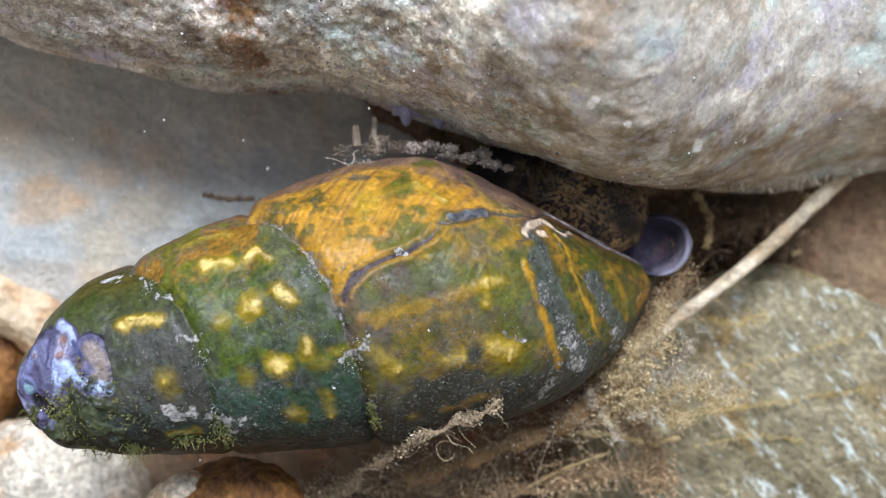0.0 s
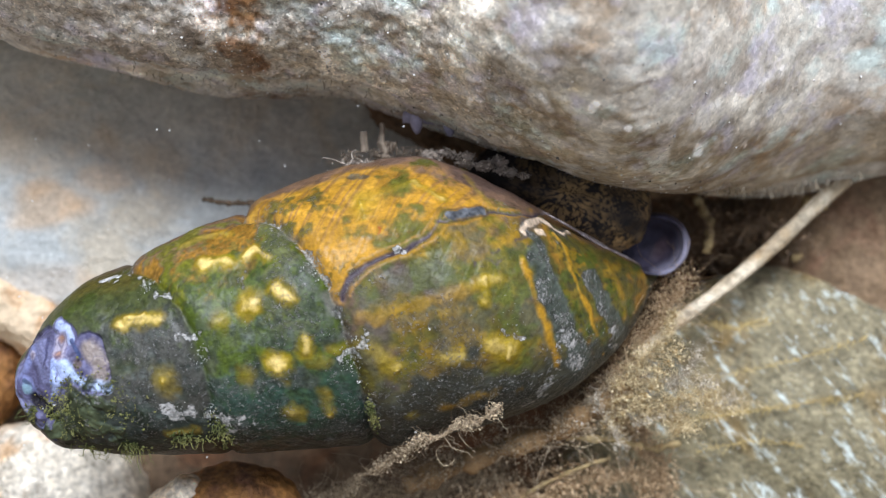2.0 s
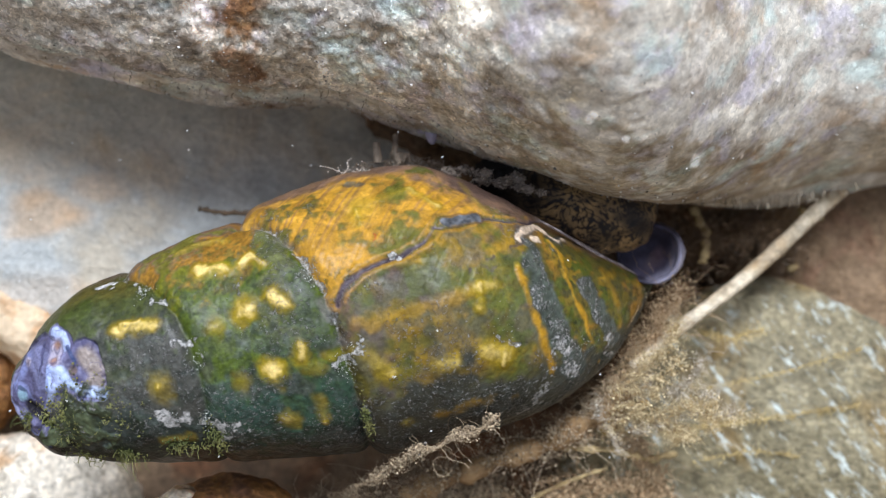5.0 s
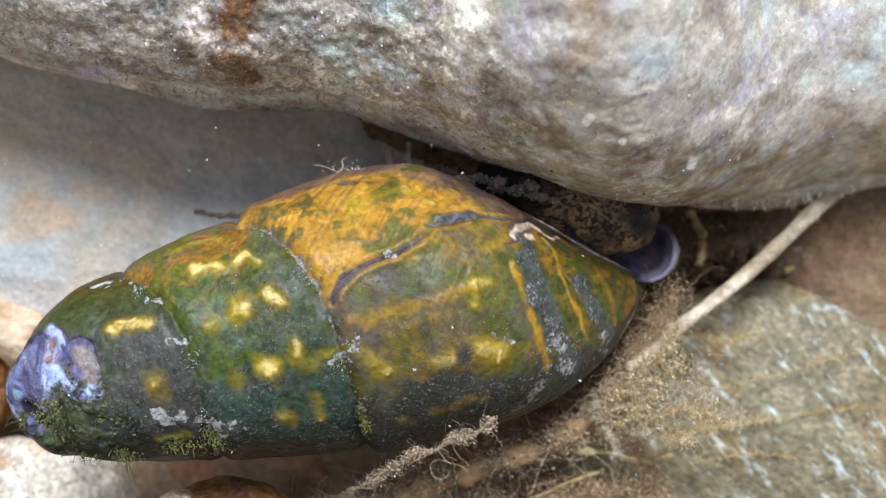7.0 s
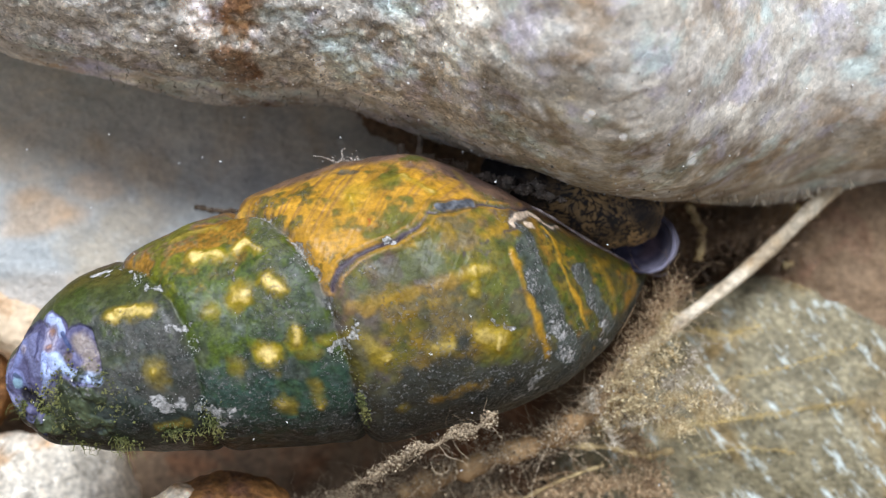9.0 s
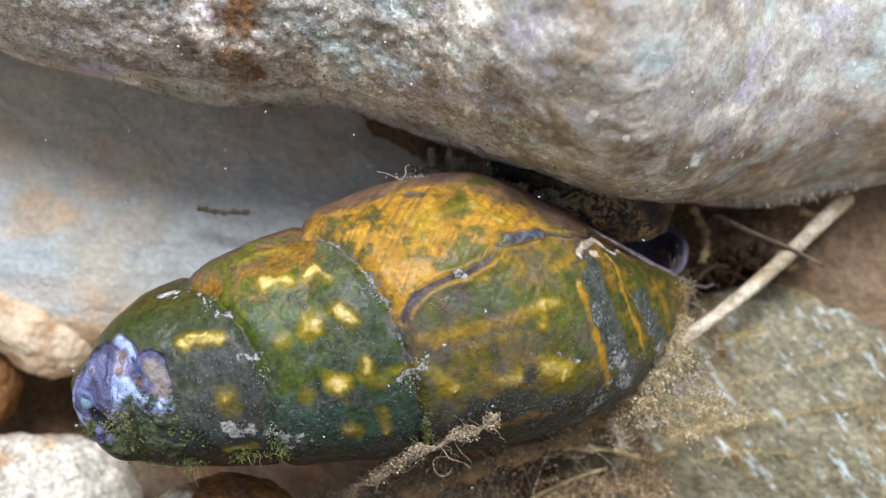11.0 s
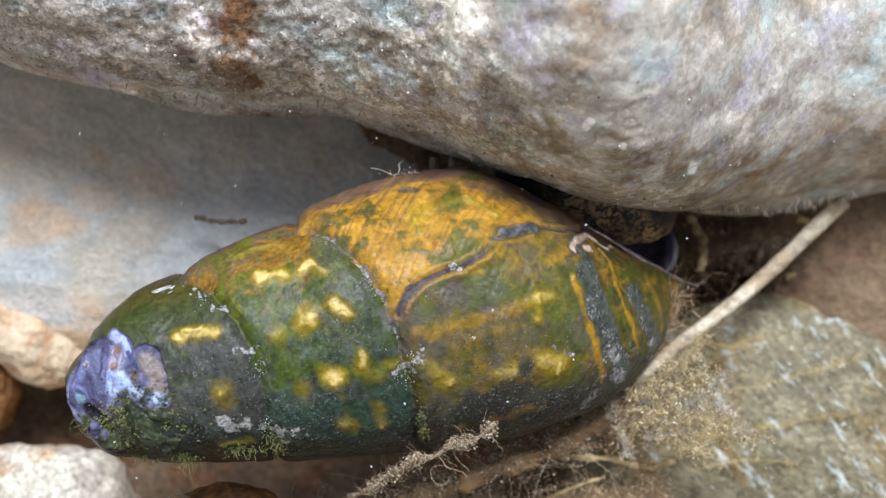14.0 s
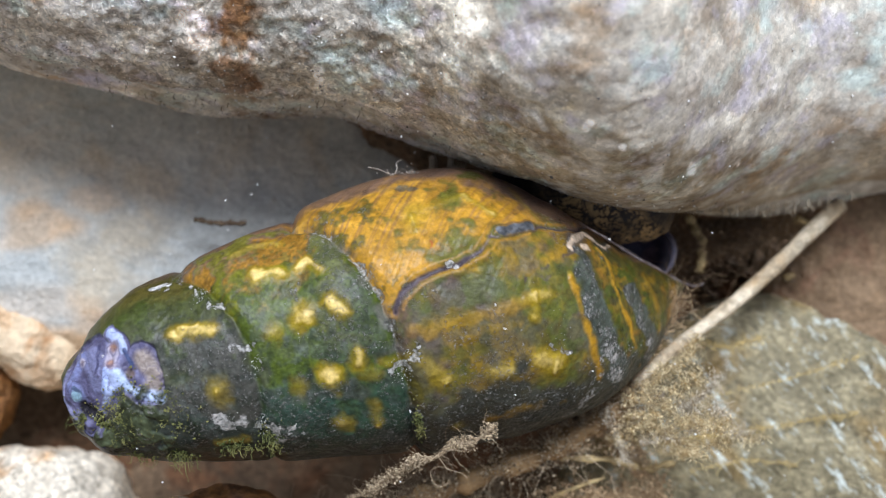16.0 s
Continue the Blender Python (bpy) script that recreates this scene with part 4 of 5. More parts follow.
    swirl = np.abs(lumps(pt * np.array([1.0, 1.0, 1.0]) + 0.5 * twist + 331, 0.9))
    for line, wide, colour in TIP_STROKES:
        small = wide < 0.38
        inner = blend(inner, np.array(colour) * (1 + 0.12 * fine[..., None] + 0.15 * w2[..., None]), (0.95 if small else 0.88) * smooth(1.1, 0.65 if small else 0.45, far_from(p + (0.03 if small else 0.12) * twist, line) / wide))
    inner = blend(inner, np.array((0.07, 0.06, 0.12)), 0.55 * smooth(0.09, 0.02, swirl))
    # the hollow is dented further down; its shade is also painted near black
    d = far_from(p, HOLLOW)
    inner = blend(inner, np.array((0.016, 0.014, 0.02)), smooth(0.62, 0.40, d + 0.1 * w2))
    rim = np.exp(-((bare - 0.5) / 0.28) ** 2)
    col = blend(col, inner, bare)
    h = h - 0.20 * bare + 0.10 * rim + 0.10 * bare * w2 - 0.75 * np.exp(-(d / 0.5) ** 2) + 0.35 * np.exp(-(far_from(p, BARE[2][0]) / 0.9) ** 2)
    for line, wide, colour in TIP_STROKES[4:8]:
        h = h + 0.16 * np.exp(-(far_from(p, line) / (0.8 * wide)) ** 2)
    h = h - 0.12 * np.exp(-(far_from(p, TIP_STROKES[3][0]) / 0.4) ** 2) - 0.10 * np.exp(-(far_from(p, [(-16.02, 61)]) / 0.2) ** 2) - 0.10 * np.exp(-(far_from(p, [(-16.22, 70)]) / 0.2) ** 2)
    p = leaned(p + out * (h * smooth(0.0, 2.5, r + 0 * a))[..., None])
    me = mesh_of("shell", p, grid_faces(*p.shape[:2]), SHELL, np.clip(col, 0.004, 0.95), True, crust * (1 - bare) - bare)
    me.flip_normals()
    return part("shell", me, parent, "elongated gold, green and black shell with yellow knobs and a worn bluish tip")


SNAIL_ROWS = [
        (0, BANK @ pose(-0.00602, -0.00520, 0.00000, 0, 0, 10.26) @ pose(0, 0, 0, -0.00, -0.00, 0.00)),
        (0.5, BANK @ pose(-0.00605, -0.00506, -0.00009, 0, 0, 10.26) @ pose(0, 0, 0, -0.18, 0.09, 0.15)),
        (1, BANK @ pose(-0.00605, -0.00504, 0.00009, 0, 0, 10.26) @ pose(0, 0, 0, -1.02, 0.12, 0.19)),
        (1.5, BANK @ pose(-0.00608, -0.00499, -0.00011, 0, 0, 10.26) @ pose(0, 0, 0, -0.71, 0.34, 0.23)),
        (2, BANK @ pose(-0.00611, -0.00491, -0.00015, 0, 0, 10.26) @ pose(0, 0, 0, -0.35, 0.21, 0.24)),
        (2.5, BANK @ pose(-0.00613, -0.00492, -0.00016, 0, 0, 10.26) @ pose(0, 0, 0, -0.23, 0.29, 0.20)),
        (3, BANK @ pose(-0.00613, -0.00493, -0.00017, 0, 0, 10.26) @ pose(0, 0, 0, -0.75, 0.03, 0.10)),
        (3.5, BANK @ pose(-0.00614, -0.00491, -0.00034, 0, 0, 10.26) @ pose(0, 0, 0, -0.50, -0.02, 0.18)),
        (4, BANK @ pose(-0.00614, -0.00491, -0.00031, 0, 0, 10.26) @ pose(0, 0, 0, -1.16, -0.06, 0.27)),
        (6.5, BANK @ pose(-0.00628, -0.00454, -0.00066, 0, 0, 10.26) @ pose(0, 0, 0, -1.12, 0.03, 0.45)),
        (7, BANK @ pose(-0.00629, -0.00452, -0.00057, 0, 0, 10.26) @ pose(0, 0, 0, -1.46, 0.09, 0.44)),
        (7.5, BANK @ pose(-0.00628, -0.00461, -0.00057, 0, 0, 10.26) @ pose(0, 0, 0, -1.53, 0.22, 0.47)),
        (8, BANK @ pose(-0.00626, -0.00454, -0.00051, 0, 0, 10.26) @ pose(0, 0, 0, -1.54, 0.05, 0.50)),
        (8.5, BANK @ pose(-0.00626, -0.00449, -0.00053, 0, 0, 10.26) @ pose(0, 0, 0, -2.11, 0.14, 0.54)),
        (9, BANK @ pose(-0.00632, -0.00421, -0.00045, 0, 0, 10.26) @ pose(0, 0, 0, -2.88, 0.06, 0.66)),
        (9.2, BANK @ pose(-0.00632, -0.00385, -0.00061, 0, 0, 10.26) @ pose(0, 0, 0, -3.41, 0.65, 1.16)),
        (9.7, BANK @ pose(-0.00558, -0.00379, -0.00031, 0, 0, 10.26) @ pose(0, 0, 0, -2.08, 0.58, 1.03)),
        (10.5, BANK @ pose(-0.00359, -0.00446, -0.00071, 0, 0, 10.26) @ pose(0, 0, 0, 1.28, 0.84, -0.28)),
        (11.3, BANK @ pose(-0.00270, -0.00532, -0.00130, 0, 0, 10.26) @ pose(0, 0, 0, 4.31, 1.57, -1.19)),
        (11.5, BANK @ pose(-0.00282, -0.00492, -0.00133, 0, 0, 10.26) @ pose(0, 0, 0, 3.27, 1.79, -1.42)),
        (12, BANK @ pose(-0.00290, -0.00444, -0.00133, 0, 0, 10.26) @ pose(0, 0, 0, 2.26, 2.17, -0.26)),
        (12.5, BANK @ pose(-0.00296, -0.00443, -0.00135, 0, 0, 10.26) @ pose(0, 0, 0, 2.86, 2.04, -0.56)),
        (13, BANK @ pose(-0.00298, -0.00447, -0.00130, 0, 0, 10.26) @ pose(0, 0, 0, 2.56, 1.87, -0.84)),
        (13.5, BANK @ pose(-0.00298, -0.00447, -0.00146, 0, 0, 10.26) @ pose(0, 0, 0, 2.58, 1.96, -0.79)),
        (14, BANK @ pose(-0.00305, -0.00437, -0.00142, 0, 0, 10.26) @ pose(0, 0, 0, 3.29, 2.21, -0.76)),
        (14.5, BANK @ pose(-0.00307, -0.00443, -0.00140, 0, 0, 10.26) @ pose(0, 0, 0, 2.58, 1.99, -0.93)),
        (15, BANK @ pose(-0.00306, -0.00436, -0.00117, 0, 0, 10.26) @ pose(0, 0, 0, 2.50, 1.97, -0.86)),
        (15.5, BANK @ pose(-0.00310, -0.00430, -0.00127, 0, 0, 10.26) @ pose(0, 0, 0, 2.48, 1.76, -0.88)),
        (16, BANK @ pose(-0.00319, -0.00424, -0.00127, 0, 0, 10.26) @ pose(0, 0, 0, 2.54, 1.97, -0.89)),
]
snail = new("snail")
tagged(snail, "river snail with a gold and green knobbed shell under a boulder", "snail")
snail.matrix_basis = SNAIL_ROWS[0][1]
shell_ob = shell(snail)
HOME = SNAIL_ROWS[0][1].inverted() @ BANK  # from the bank's space to the snail's at the start


def blob(name, half, material, colour, seed, rough=0.2, n=70, m=110, power=2.2, bend=None):
    u = np.linspace(-math.pi / 2, math.pi / 2, n)[:, None]
    w = np.linspace(0, 2 * math.pi, m, endpoint=False)[None, :]
    p = np.stack([np.cos(u) * np.cos(w) * half[0], np.cos(u) * np.sin(w) * half[1], np.sin(u) * half[2] + 0 * w], -1)
    nn = p / np.array(half) ** 2
    nn /= np.linalg.norm(nn, axis=-1, keepdims=True) + 1e-9
    p = p + nn * (rough * fbm(p + 13 * seed, 2.0, 4))[..., None]
    if bend:
        p = bend(p)
    return mesh_of(name, p, grid_faces(n, m), material, colour(p))


def skin_pattern(p):
    """Gold flecks and curls on black skin, fading into painted shade at one end."""
    q = p + 0.5 * np.stack([fbm(p, 1.6, 3), fbm(p + 7, 1.6, 3), fbm(p + 19, 1.6, 3)], -1)
    v = np.abs(lumps(q * np.array([0.55, 1.0, 1.0]) + 3, 0.19))
    # the last factor hides the flecks where shade is painted into the skin
    f = smooth(0.16, 0.34, v)[..., None] * (smooth(-1.2, -0.3, fbm(p + 90, 2.5, 2)) * smooth(-4.5, -0.5, p[..., 0]) * smooth(6.6, 4.6, p[..., 0] + 0.5 * fbm(p + 40, 1.0, 2)))[..., None]
    f = f * (0.35 + 0.65 * smooth(-0.3, 0.5, fbm(p + 210, 1.1, 2)))[..., None]
    return np.array((0.020, 0.016, 0.015)) * (1 - f) + np.array((0.30, 0.19, 0.085)) * f


def lilac(p):
    f = smooth(-0.6, 0.6, fbm(p, 0.9, 3))[..., None]
    return np.array((0.34, 0.33, 0.46)) * (1 - f) + np.array((0.52, 0.50, 0.64)) * f


BODY_AT = (0.0076, 0.0034, -0.0046)
body = part("body", blob("body", (6.2, 3.6, 2.8), SKIN, skin_pattern, 2, 0.25, 150, 240), snail, "black skin with gold flecks", HOME @ pose(*BODY_AT, 0, 0, -14))


def lobe_mesh():
    """The lilac fold at the mouth: a cup with a thick pale rim and a violet hollow, its shade painted in."""
    n, m = 40, 90
    u = np.linspace(0, 1, n)[:, None]
    w = np.linspace(0, 2 * math.pi, m, endpoint=False)[None, :]
    r = np.where(u < 0.5, u / 0.5, 1.0)
    depth = np.where(u < 0.45, -1.1 * (1 - (u / 0.45) ** 2), 0.0)
    round_ = np.clip((u - 0.45) / 0.55, 0, 1) * math.pi
    rad = np.where(u < 0.45, 0.85 * u / 0.45, 0.85 + 0.12 * (1 - np.cos(round_)) * 0.9)
    z = np.where(u < 0.45, depth, 0.42 * np.sin(round_) - 0.9 * np.clip((u - 0.8) / 0.2, 0, 1))
    x, y = 2.15 * rad * np.cos(w), 2.0 * rad * np.sin(w)
    p = np.stack([x, y, z + 0 * w], -1)
    p = p + 0.10 * fbm(p, 1.2, 3)[..., None]
    turn = np.cos(w - math.radians(-35)) + 0 * u  # the rim is pale on its outer side, elsewhere painted dark for shade
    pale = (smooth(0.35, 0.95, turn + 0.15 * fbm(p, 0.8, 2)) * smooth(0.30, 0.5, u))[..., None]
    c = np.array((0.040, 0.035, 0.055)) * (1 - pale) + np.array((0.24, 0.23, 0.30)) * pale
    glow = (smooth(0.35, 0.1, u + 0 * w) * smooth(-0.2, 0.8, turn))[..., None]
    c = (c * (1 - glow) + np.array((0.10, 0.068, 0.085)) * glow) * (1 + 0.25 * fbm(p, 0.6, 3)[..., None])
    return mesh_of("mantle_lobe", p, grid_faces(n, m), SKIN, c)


LOBE_AT = (0.0141, 0.0002, -0.0052)
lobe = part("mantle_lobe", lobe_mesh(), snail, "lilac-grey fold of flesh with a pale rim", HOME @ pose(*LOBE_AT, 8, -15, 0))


def lip_mesh():
    """The thin pale rim of the mouth, from the break down into the gap."""
    t = np.linspace(0, 1, 70)
    k = np.linspace(0, 1, 7)
    knots = ((13.28, 5.04, 2.20), (14.41, 4.24, 1.20), (16.18, 2.90, -1.00), (18.13, 1.58, -3.60), (20.26, 0.27, -6.60), (21.70, -0.51, -7.80), (22.53, -0.51, -8.20))
    mid = np.stack([curve_through(t, list(zip(k, c))) for c in zip(*knots)], -1)
    w = np.linspace(0, 2 * math.pi, 16, endpoint=False)
    r = 0.62 * (0.10 + 0.20 * np.sin(math.pi * np.clip(t * 1.1, 0, 1)) ** 0.7) * (1 + 0.22 * np.sin(19 * t) * np.sin(31 * t))
    across, deep = np.array((0.52, 0.84, 0.15)), np.array((0.1, -0.2, 0.97))
    p = mid[:, None] + (0.55 * r)[:, None, None] * np.cos(w)[None, :, None] * across + (1.2 * r)[:, None, None] * np.sin(w)[None, :, None] * deep
    f = smooth(-0.5, 0.5, fbm(p, 0.5, 3))[..., None]
    c = np.array((0.20, 0.165, 0.17)) * (1 - f) + np.array((0.42, 0.37, 0.37)) * f
    return mesh_of("lip", p, grid_faces(70, 16), SKIN, c)


part("lip", lip_mesh(), shell_ob, "thin pale lilac rim of the shell's mouth")


def foot_mesh():
    """The edge of the foot, with soft lilac tips that hang from the boulder's underside."""
    b = Bits()
    for x, y, l in ((-2.4, 0.5, 1.0), (-0.3, 0.2, 0.9), (1.6, -0.2, 0.5), (-1.5, 0.7, 0.4), (3.0, -0.6, 0.5)):
        t = np.linspace(0, 1, 9)
        b.hair(np.stack([x + 0.1 * t, y + 0.9 - l * 1.3 * t, 0.1 * t], -1), 0.42 * np.sqrt(np.clip(1.02 - t**2.5, 0, 1)) + 0.01, None, 10)
    b.hair(np.array([(-3.2, 1.3, -0.3), (-1.5, 1.2, -0.2), (0, 0.9, -0.2), (2, 0.4, -0.3), (4, -0.3, -0.4)]), 0.45, None, 10)
    return b.mesh("foot", SKIN, True)


FOOT_AT = (0.0, 0.0077, -0.0022)
foot_me = foot_mesh()
foot_me.color_attributes["pigment"].data.foreach_set("color", np.tile(np.array((0.34, 0.30, 0.37, 1.0)), len(foot_me.vertices)))
foot = part("foot", foot_me, snail, "lilac edge of the foot", HOME @ pose(*FOOT_AT))


def tuft(rng, x, d, n, along, across, length, lean):
    """Short algae threads and crumbs that grow from a patch of the shell round x and d."""
    b = Bits()
    mid = leaned(on_shell(x, d))
    off = rng.normal(size=(6 * n, 2))
    ang = d + np.degrees(off[:, 1] * across / 6.0)
    xs = np.clip(x + off[:, 0] * along, -20.2, 19.5)
    q = leaned(on_shell(xs, ang)) - mid
    a = np.radians(ang)
    up = np.stack([0 * a, np.cos(a), np.sin(a)], -1)
    b.grains(q[n:] + up[n:] * rng.uniform(-0.05, 0.16, (5 * n, 1)), 0.02 + 0.09 * rng.uniform(0, 1, 5 * n) ** 2, rng)
    for i in range(n // 3 if n > 50 else n):
        way = up[i] * 0.6 + rng.normal(size=3) * 0.45 + np.array(lean)
        b.hair(wander(rng, q[i], q[i] + way * length * rng.uniform(0.3, 1.0), 6, 0.22 * length), 0.032, 0.012, 3)
    return b


def shell_growth():
    rng = np.random.default_rng(4)
    c = leaned(on_shell(2.53, 10))
    b = Bits()
    b.hair(wander(rng, (0.3, 0.0, 0), (-1.8, 0.9, 0), 8, 0.12), 0.05, 0.03, 5)
    b.hair(wander(rng, (-0.4, 0.2, 0), (0.3, 1.0, 0), 6, 0.1), 0.06, 0.03, 5)
    b.grains(rng.normal(size=(260, 3)) * np.array([0.5, 0.28, 0.25]), 0.02 + 0.07 * rng.uniform(0, 1, 260) ** 2, rng)
    part("silt_tuft", b.mesh("silt_tuft", GREY_SILT), shell_ob, "grey silt crumbs with a stiff whisker", Matrix.Translation(Vector(c) * MM))
    for x, d, n, along, across, length, lean in (
        (-15.13, 112, 520, 1.2, 0.9, 0.42, (0.2, 0.0, 0.2)),
        (-13.22, 105, 90, 0.5, 0.4, 0.50, (0.5, 0.3, 0.2)),
        (-16.88, 128, 260, 0.7, 0.6, 0.42, (-0.2, -0.4, 0.1)),
        (-16.09, 151, 60, 1.0, 0.5, 0.60, (0.0, -0.5, 0.0)),
        (-13.46, 149, 24, 0.5, 0.4, 0.65, (0.1, -0.9, 0.0)),
        (-18.67, 111, 16, 0.15, 0.3, 0.9, (-1.0, 0.0, 0.1)),
        (-7.63, 137, 60, 0.4, 0.6, 0.50, (0.0, -0.7, 0.3)),
        (1.22, 134, 40, 0.12, 0.5, 0.30, (0.0, -0.3, 0.2)),
        (-9.93, 140, 30, 0.6, 0.4, 0.40, (0.0, -0.6, 0.2)),
    ):
        b = tuft(rng, x, d, n, along, across, length, lean)
        part("algae_tuft", b.mesh("algae_tuft", MOSS), shell_ob, "short green algae threads", Matrix.Translation(Vector(leaned(on_shell(x, d))) * MM))
    for x, d, n, size in (
        (-9.61, 119, 130, 0.42), (-7.59, 125, 200, 0.50), (0.73, 108, 120, 0.36), (1.48, 101, 90, 0.30),
        (-15.11, 118, 700, 0.85), (-7.69, 94, 80, 0.45), (13.41, 120, 130, 0.75), (9.67, 104, 200, 1.1),
        (15.91, 134, 120, 0.45), (10.84, 139, 200, 1.0), (14.96, 122, 150, 0.7), (-3.43, 90, 120, 1.3), (-10.92, 90, 120, 1.2), (-10.32, 50, 80, 0.30), (-0.31, 71, 130, 0.35),
        (3.41, 9, 70, 0.30), (7.5, 102, 45, 0.20), (6.95, 20, 90, 0.45), (2.17, 9, 40, 0.35),
    ):
        c = leaned(on_shell(x, d))
        b = Bits()
        off = rng.normal(size=(n, 3)) * size
        q = c + off
        # grains settle on the shell's surface round the middle of the patch
        ang = d + np.degrees(off[:, 1] / 7.5)
        q = leaned(on_shell(np.clip(x + off[:, 0], -20, 19.5), ang))
        b.grains(q - c + rng.normal(size=(n, 3)) * 0.03, (0.03 if n > 210 else 0.02) + (0.06 if n > 210 else 0.03) * rng.uniform(0, 1, n) ** 2, rng)
        part("crust_patch", b.mesh("crust_patch", CRUST), shell_ob, "pale crumbly crust", Matrix.Translation(Vector(c) * MM))


shell_growth()


# ---- what lies about ----
def straw():
    b = Bits()
    t = np.linspace(0, 1.05, 60)
    p = np.stack([28.9 - 15.3 * t + 0.18 * np.sin(5 * t), 5.2 - 11.7 * t + 0.15 * np.sin(7 * t + 1), -12.0 + 6.8 * t], -1)
    r = 0.58 - 0.15 * t + 0.02 * np.sin(17 * t) + 0.05 * np.exp(-((t - 0.36) / 0.02) ** 2) + 0.05 * np.exp(-((t - 0.62) / 0.03) ** 2) + 0.012 * np.sin(41 * t)
    b.hair(p, r, None, 14)
    return b.mesh("straw", STRAW, True)


def straw_node(t, r):
    b = Bits()
    mid = np.array((28.9 - 15.3 * t + 0.18 * math.sin(5 * t), 5.2 - 11.7 * t + 0.15 * math.sin(7 * t + 1), -12.0 + 6.8 * t))
    way = np.array((-15.3, -11.7, 6.8)) / 20.4
    u = np.linspace(-1, 1, 9)
    b.hair(mid + way * (0.45 * u)[:, None], r * (0.9 + 0.12 * np.sqrt(1.001 - u * u)), None, 14)
    return b.mesh("node", STRAW_NODE, True)


straw_ob = thing("straw", straw(), BANK.copy(), "pale dry plant stalk with brown nodes, stuck under the boulder", "plant stalk")


for t in (0.36, 0.50, 0.62):
    part("node", straw_node(t, 0.58 - 0.15 * t), straw_ob, "brown ring-shaped node")


def silt_strand(name, line, n, thick, size, material, rng, threads=0, core=0.55):
    """A crumbly strand of silt: grains gathered along a line."""
    b = Bits()
    line = np.array(line, float)
    s = np.linspace(0, 1, len(line))
    t = rng.uniform(0, 1, n)
    c = np.stack([np.interp(t, s, line[:, i]) for i in range(3)], -1)
    wob = 0.35 * np.stack([np.sin(23 * t), np.sin(31 * t + 1), np.sin(27 * t + 2)], -1)
    spread = thick * (0.55 + 0.45 * np.sin(37 * t + 2 * np.sin(11 * t)))[:, None]
    u = np.linspace(0, 1, 60)
    mid = np.stack([np.interp(u, s, line[:, i]) for i in range(3)], -1) + 0.35 * thick * np.stack([np.sin(23 * u), np.sin(31 * u + 1), np.sin(27 * u + 2)], -1)
    if core:
        b.hair(mid, core * thick * (0.7 + 0.3 * np.sin(37 * u + 2 * np.sin(11 * u)) + 0.15 * np.sin(91 * u)), None, 9)
    b.grains(c + wob * thick + np.clip(rng.normal(size=(n, 3)), -1.7, 1.7) * 0.75 * spread, size * (0.25 + 0.75 * rng.uniform(0, 1, n) ** 3), rng)
    for _ in range(threads):
        i = rng.integers(0, n)
        way = rng.normal(size=3) * np.array([1, 1, 0.6])
        b.hair(wander(rng, c[i], c[i] + way * thick * 2.2, 6, thick * 0.4), 0.016, 0.008, 3)
    return b


rng = np.random.default_rng(7)


def bottom_strand():
    """The encrusted strand that lies along the shell's lower side, with a small ring of silt."""
    b = silt_strand("silt_strand", [(3.16, -9.10, 4.6), (1.19, -10.02, 4.4), (-1.13, -11.03, 3.6), (-2.88, -12.32, 1.5), (-5.17, -14.16, -2), (-6.87, -16.01, -5)], 8500, 0.36, 0.09, SILT, rng, 110, 0.35)
    c = np.array((0.20, -12.03, 2.6))
    for i in range(60):
        a = rng.uniform(0.4, 1.85 * math.pi)
        b.grains([c + (0.60 + 0.05 * math.sin(3 * a)) * np.array((math.cos(a), math.sin(a), 0.2 * math.sin(a))) + rng.normal(size=3) * 0.03], [0.035], rng)
    t = np.linspace(0.4, 1.85 * math.pi, 24)
    b.hair(c + (0.60 + 0.05 * np.sin(3 * t))[:, None] * np.stack([np.cos(t), np.sin(t), 0.2 * np.sin(t)], -1), 0.018, None, 4)
    thing("silt_strand", b.mesh("silt_strand", SILT), BANK.copy(), "pale crumbly strand of silt with a small ring, along the shell", "silt strand")


bottom_strand()


def silt_heap(label, line, n, thick, size, material, threads, category="silt"):
    b = silt_strand("silt", line, n, thick, size, material, rng, threads, 0)
    return thing("silt_heap", b.mesh("silt_heap", material), BANK.copy(), label, category, "heaps of silt round the snail", "stuff")


silt_heap("brown crumbly silt below the shell", [(-9.11, -16.76, -5), (-5.06, -15.83, -6), (-0.93, -16.22, -8), (4.49, -15.06, -8)], 5200, 0.9, 0.14, SILT, 130)
silt_heap("reddish-brown silt with fine threads", [(0.62, -17.77, -8), (6.81, -16.22, -8), (10.69, -15.06, -8), (15.33, -15.84, -8)], 6500, 1.1, 0.14, OCHRE_SILT, 140)
silt_heap("ochre silt on the green stone", [(8.16, -11.30, -6), (11.19, -10.54, -6), (13.70, -12.66, -7.5), (14.95, -15.45, -8)], 4500, 0.9, 0.13, OCHRE_SILT, 130)
silt_heap("dark brown silt in the gap under the boulder", [(16.88, 0.85, -12), (20.65, 2.08, -12.5), (25.14, 2.08, -12.5)], 3600, 1.7, 0.13, DARK_SILT, 140)


silt_heap("pale brown silt caught beside the mouth of the shell", [(15.91, -1.85, -6), (14.31, -4.47, -5.5), (12.54, -6.87, -5), (10.30, -9.67, -5)], 11000, 1.0, 0.065, OCHRE_SILT, 160)
silt_heap("brown silt clinging to the root under the shell", [(-2.40, -15.17, -5.5), (2.45, -13.22, -4.6), (7.96, -11.10, -4), (12.85, -7.95, -4.6)], 9000, 1.15, 0.10, SILT, 150)


FROND_AT = (12.23, -9.43, -3)
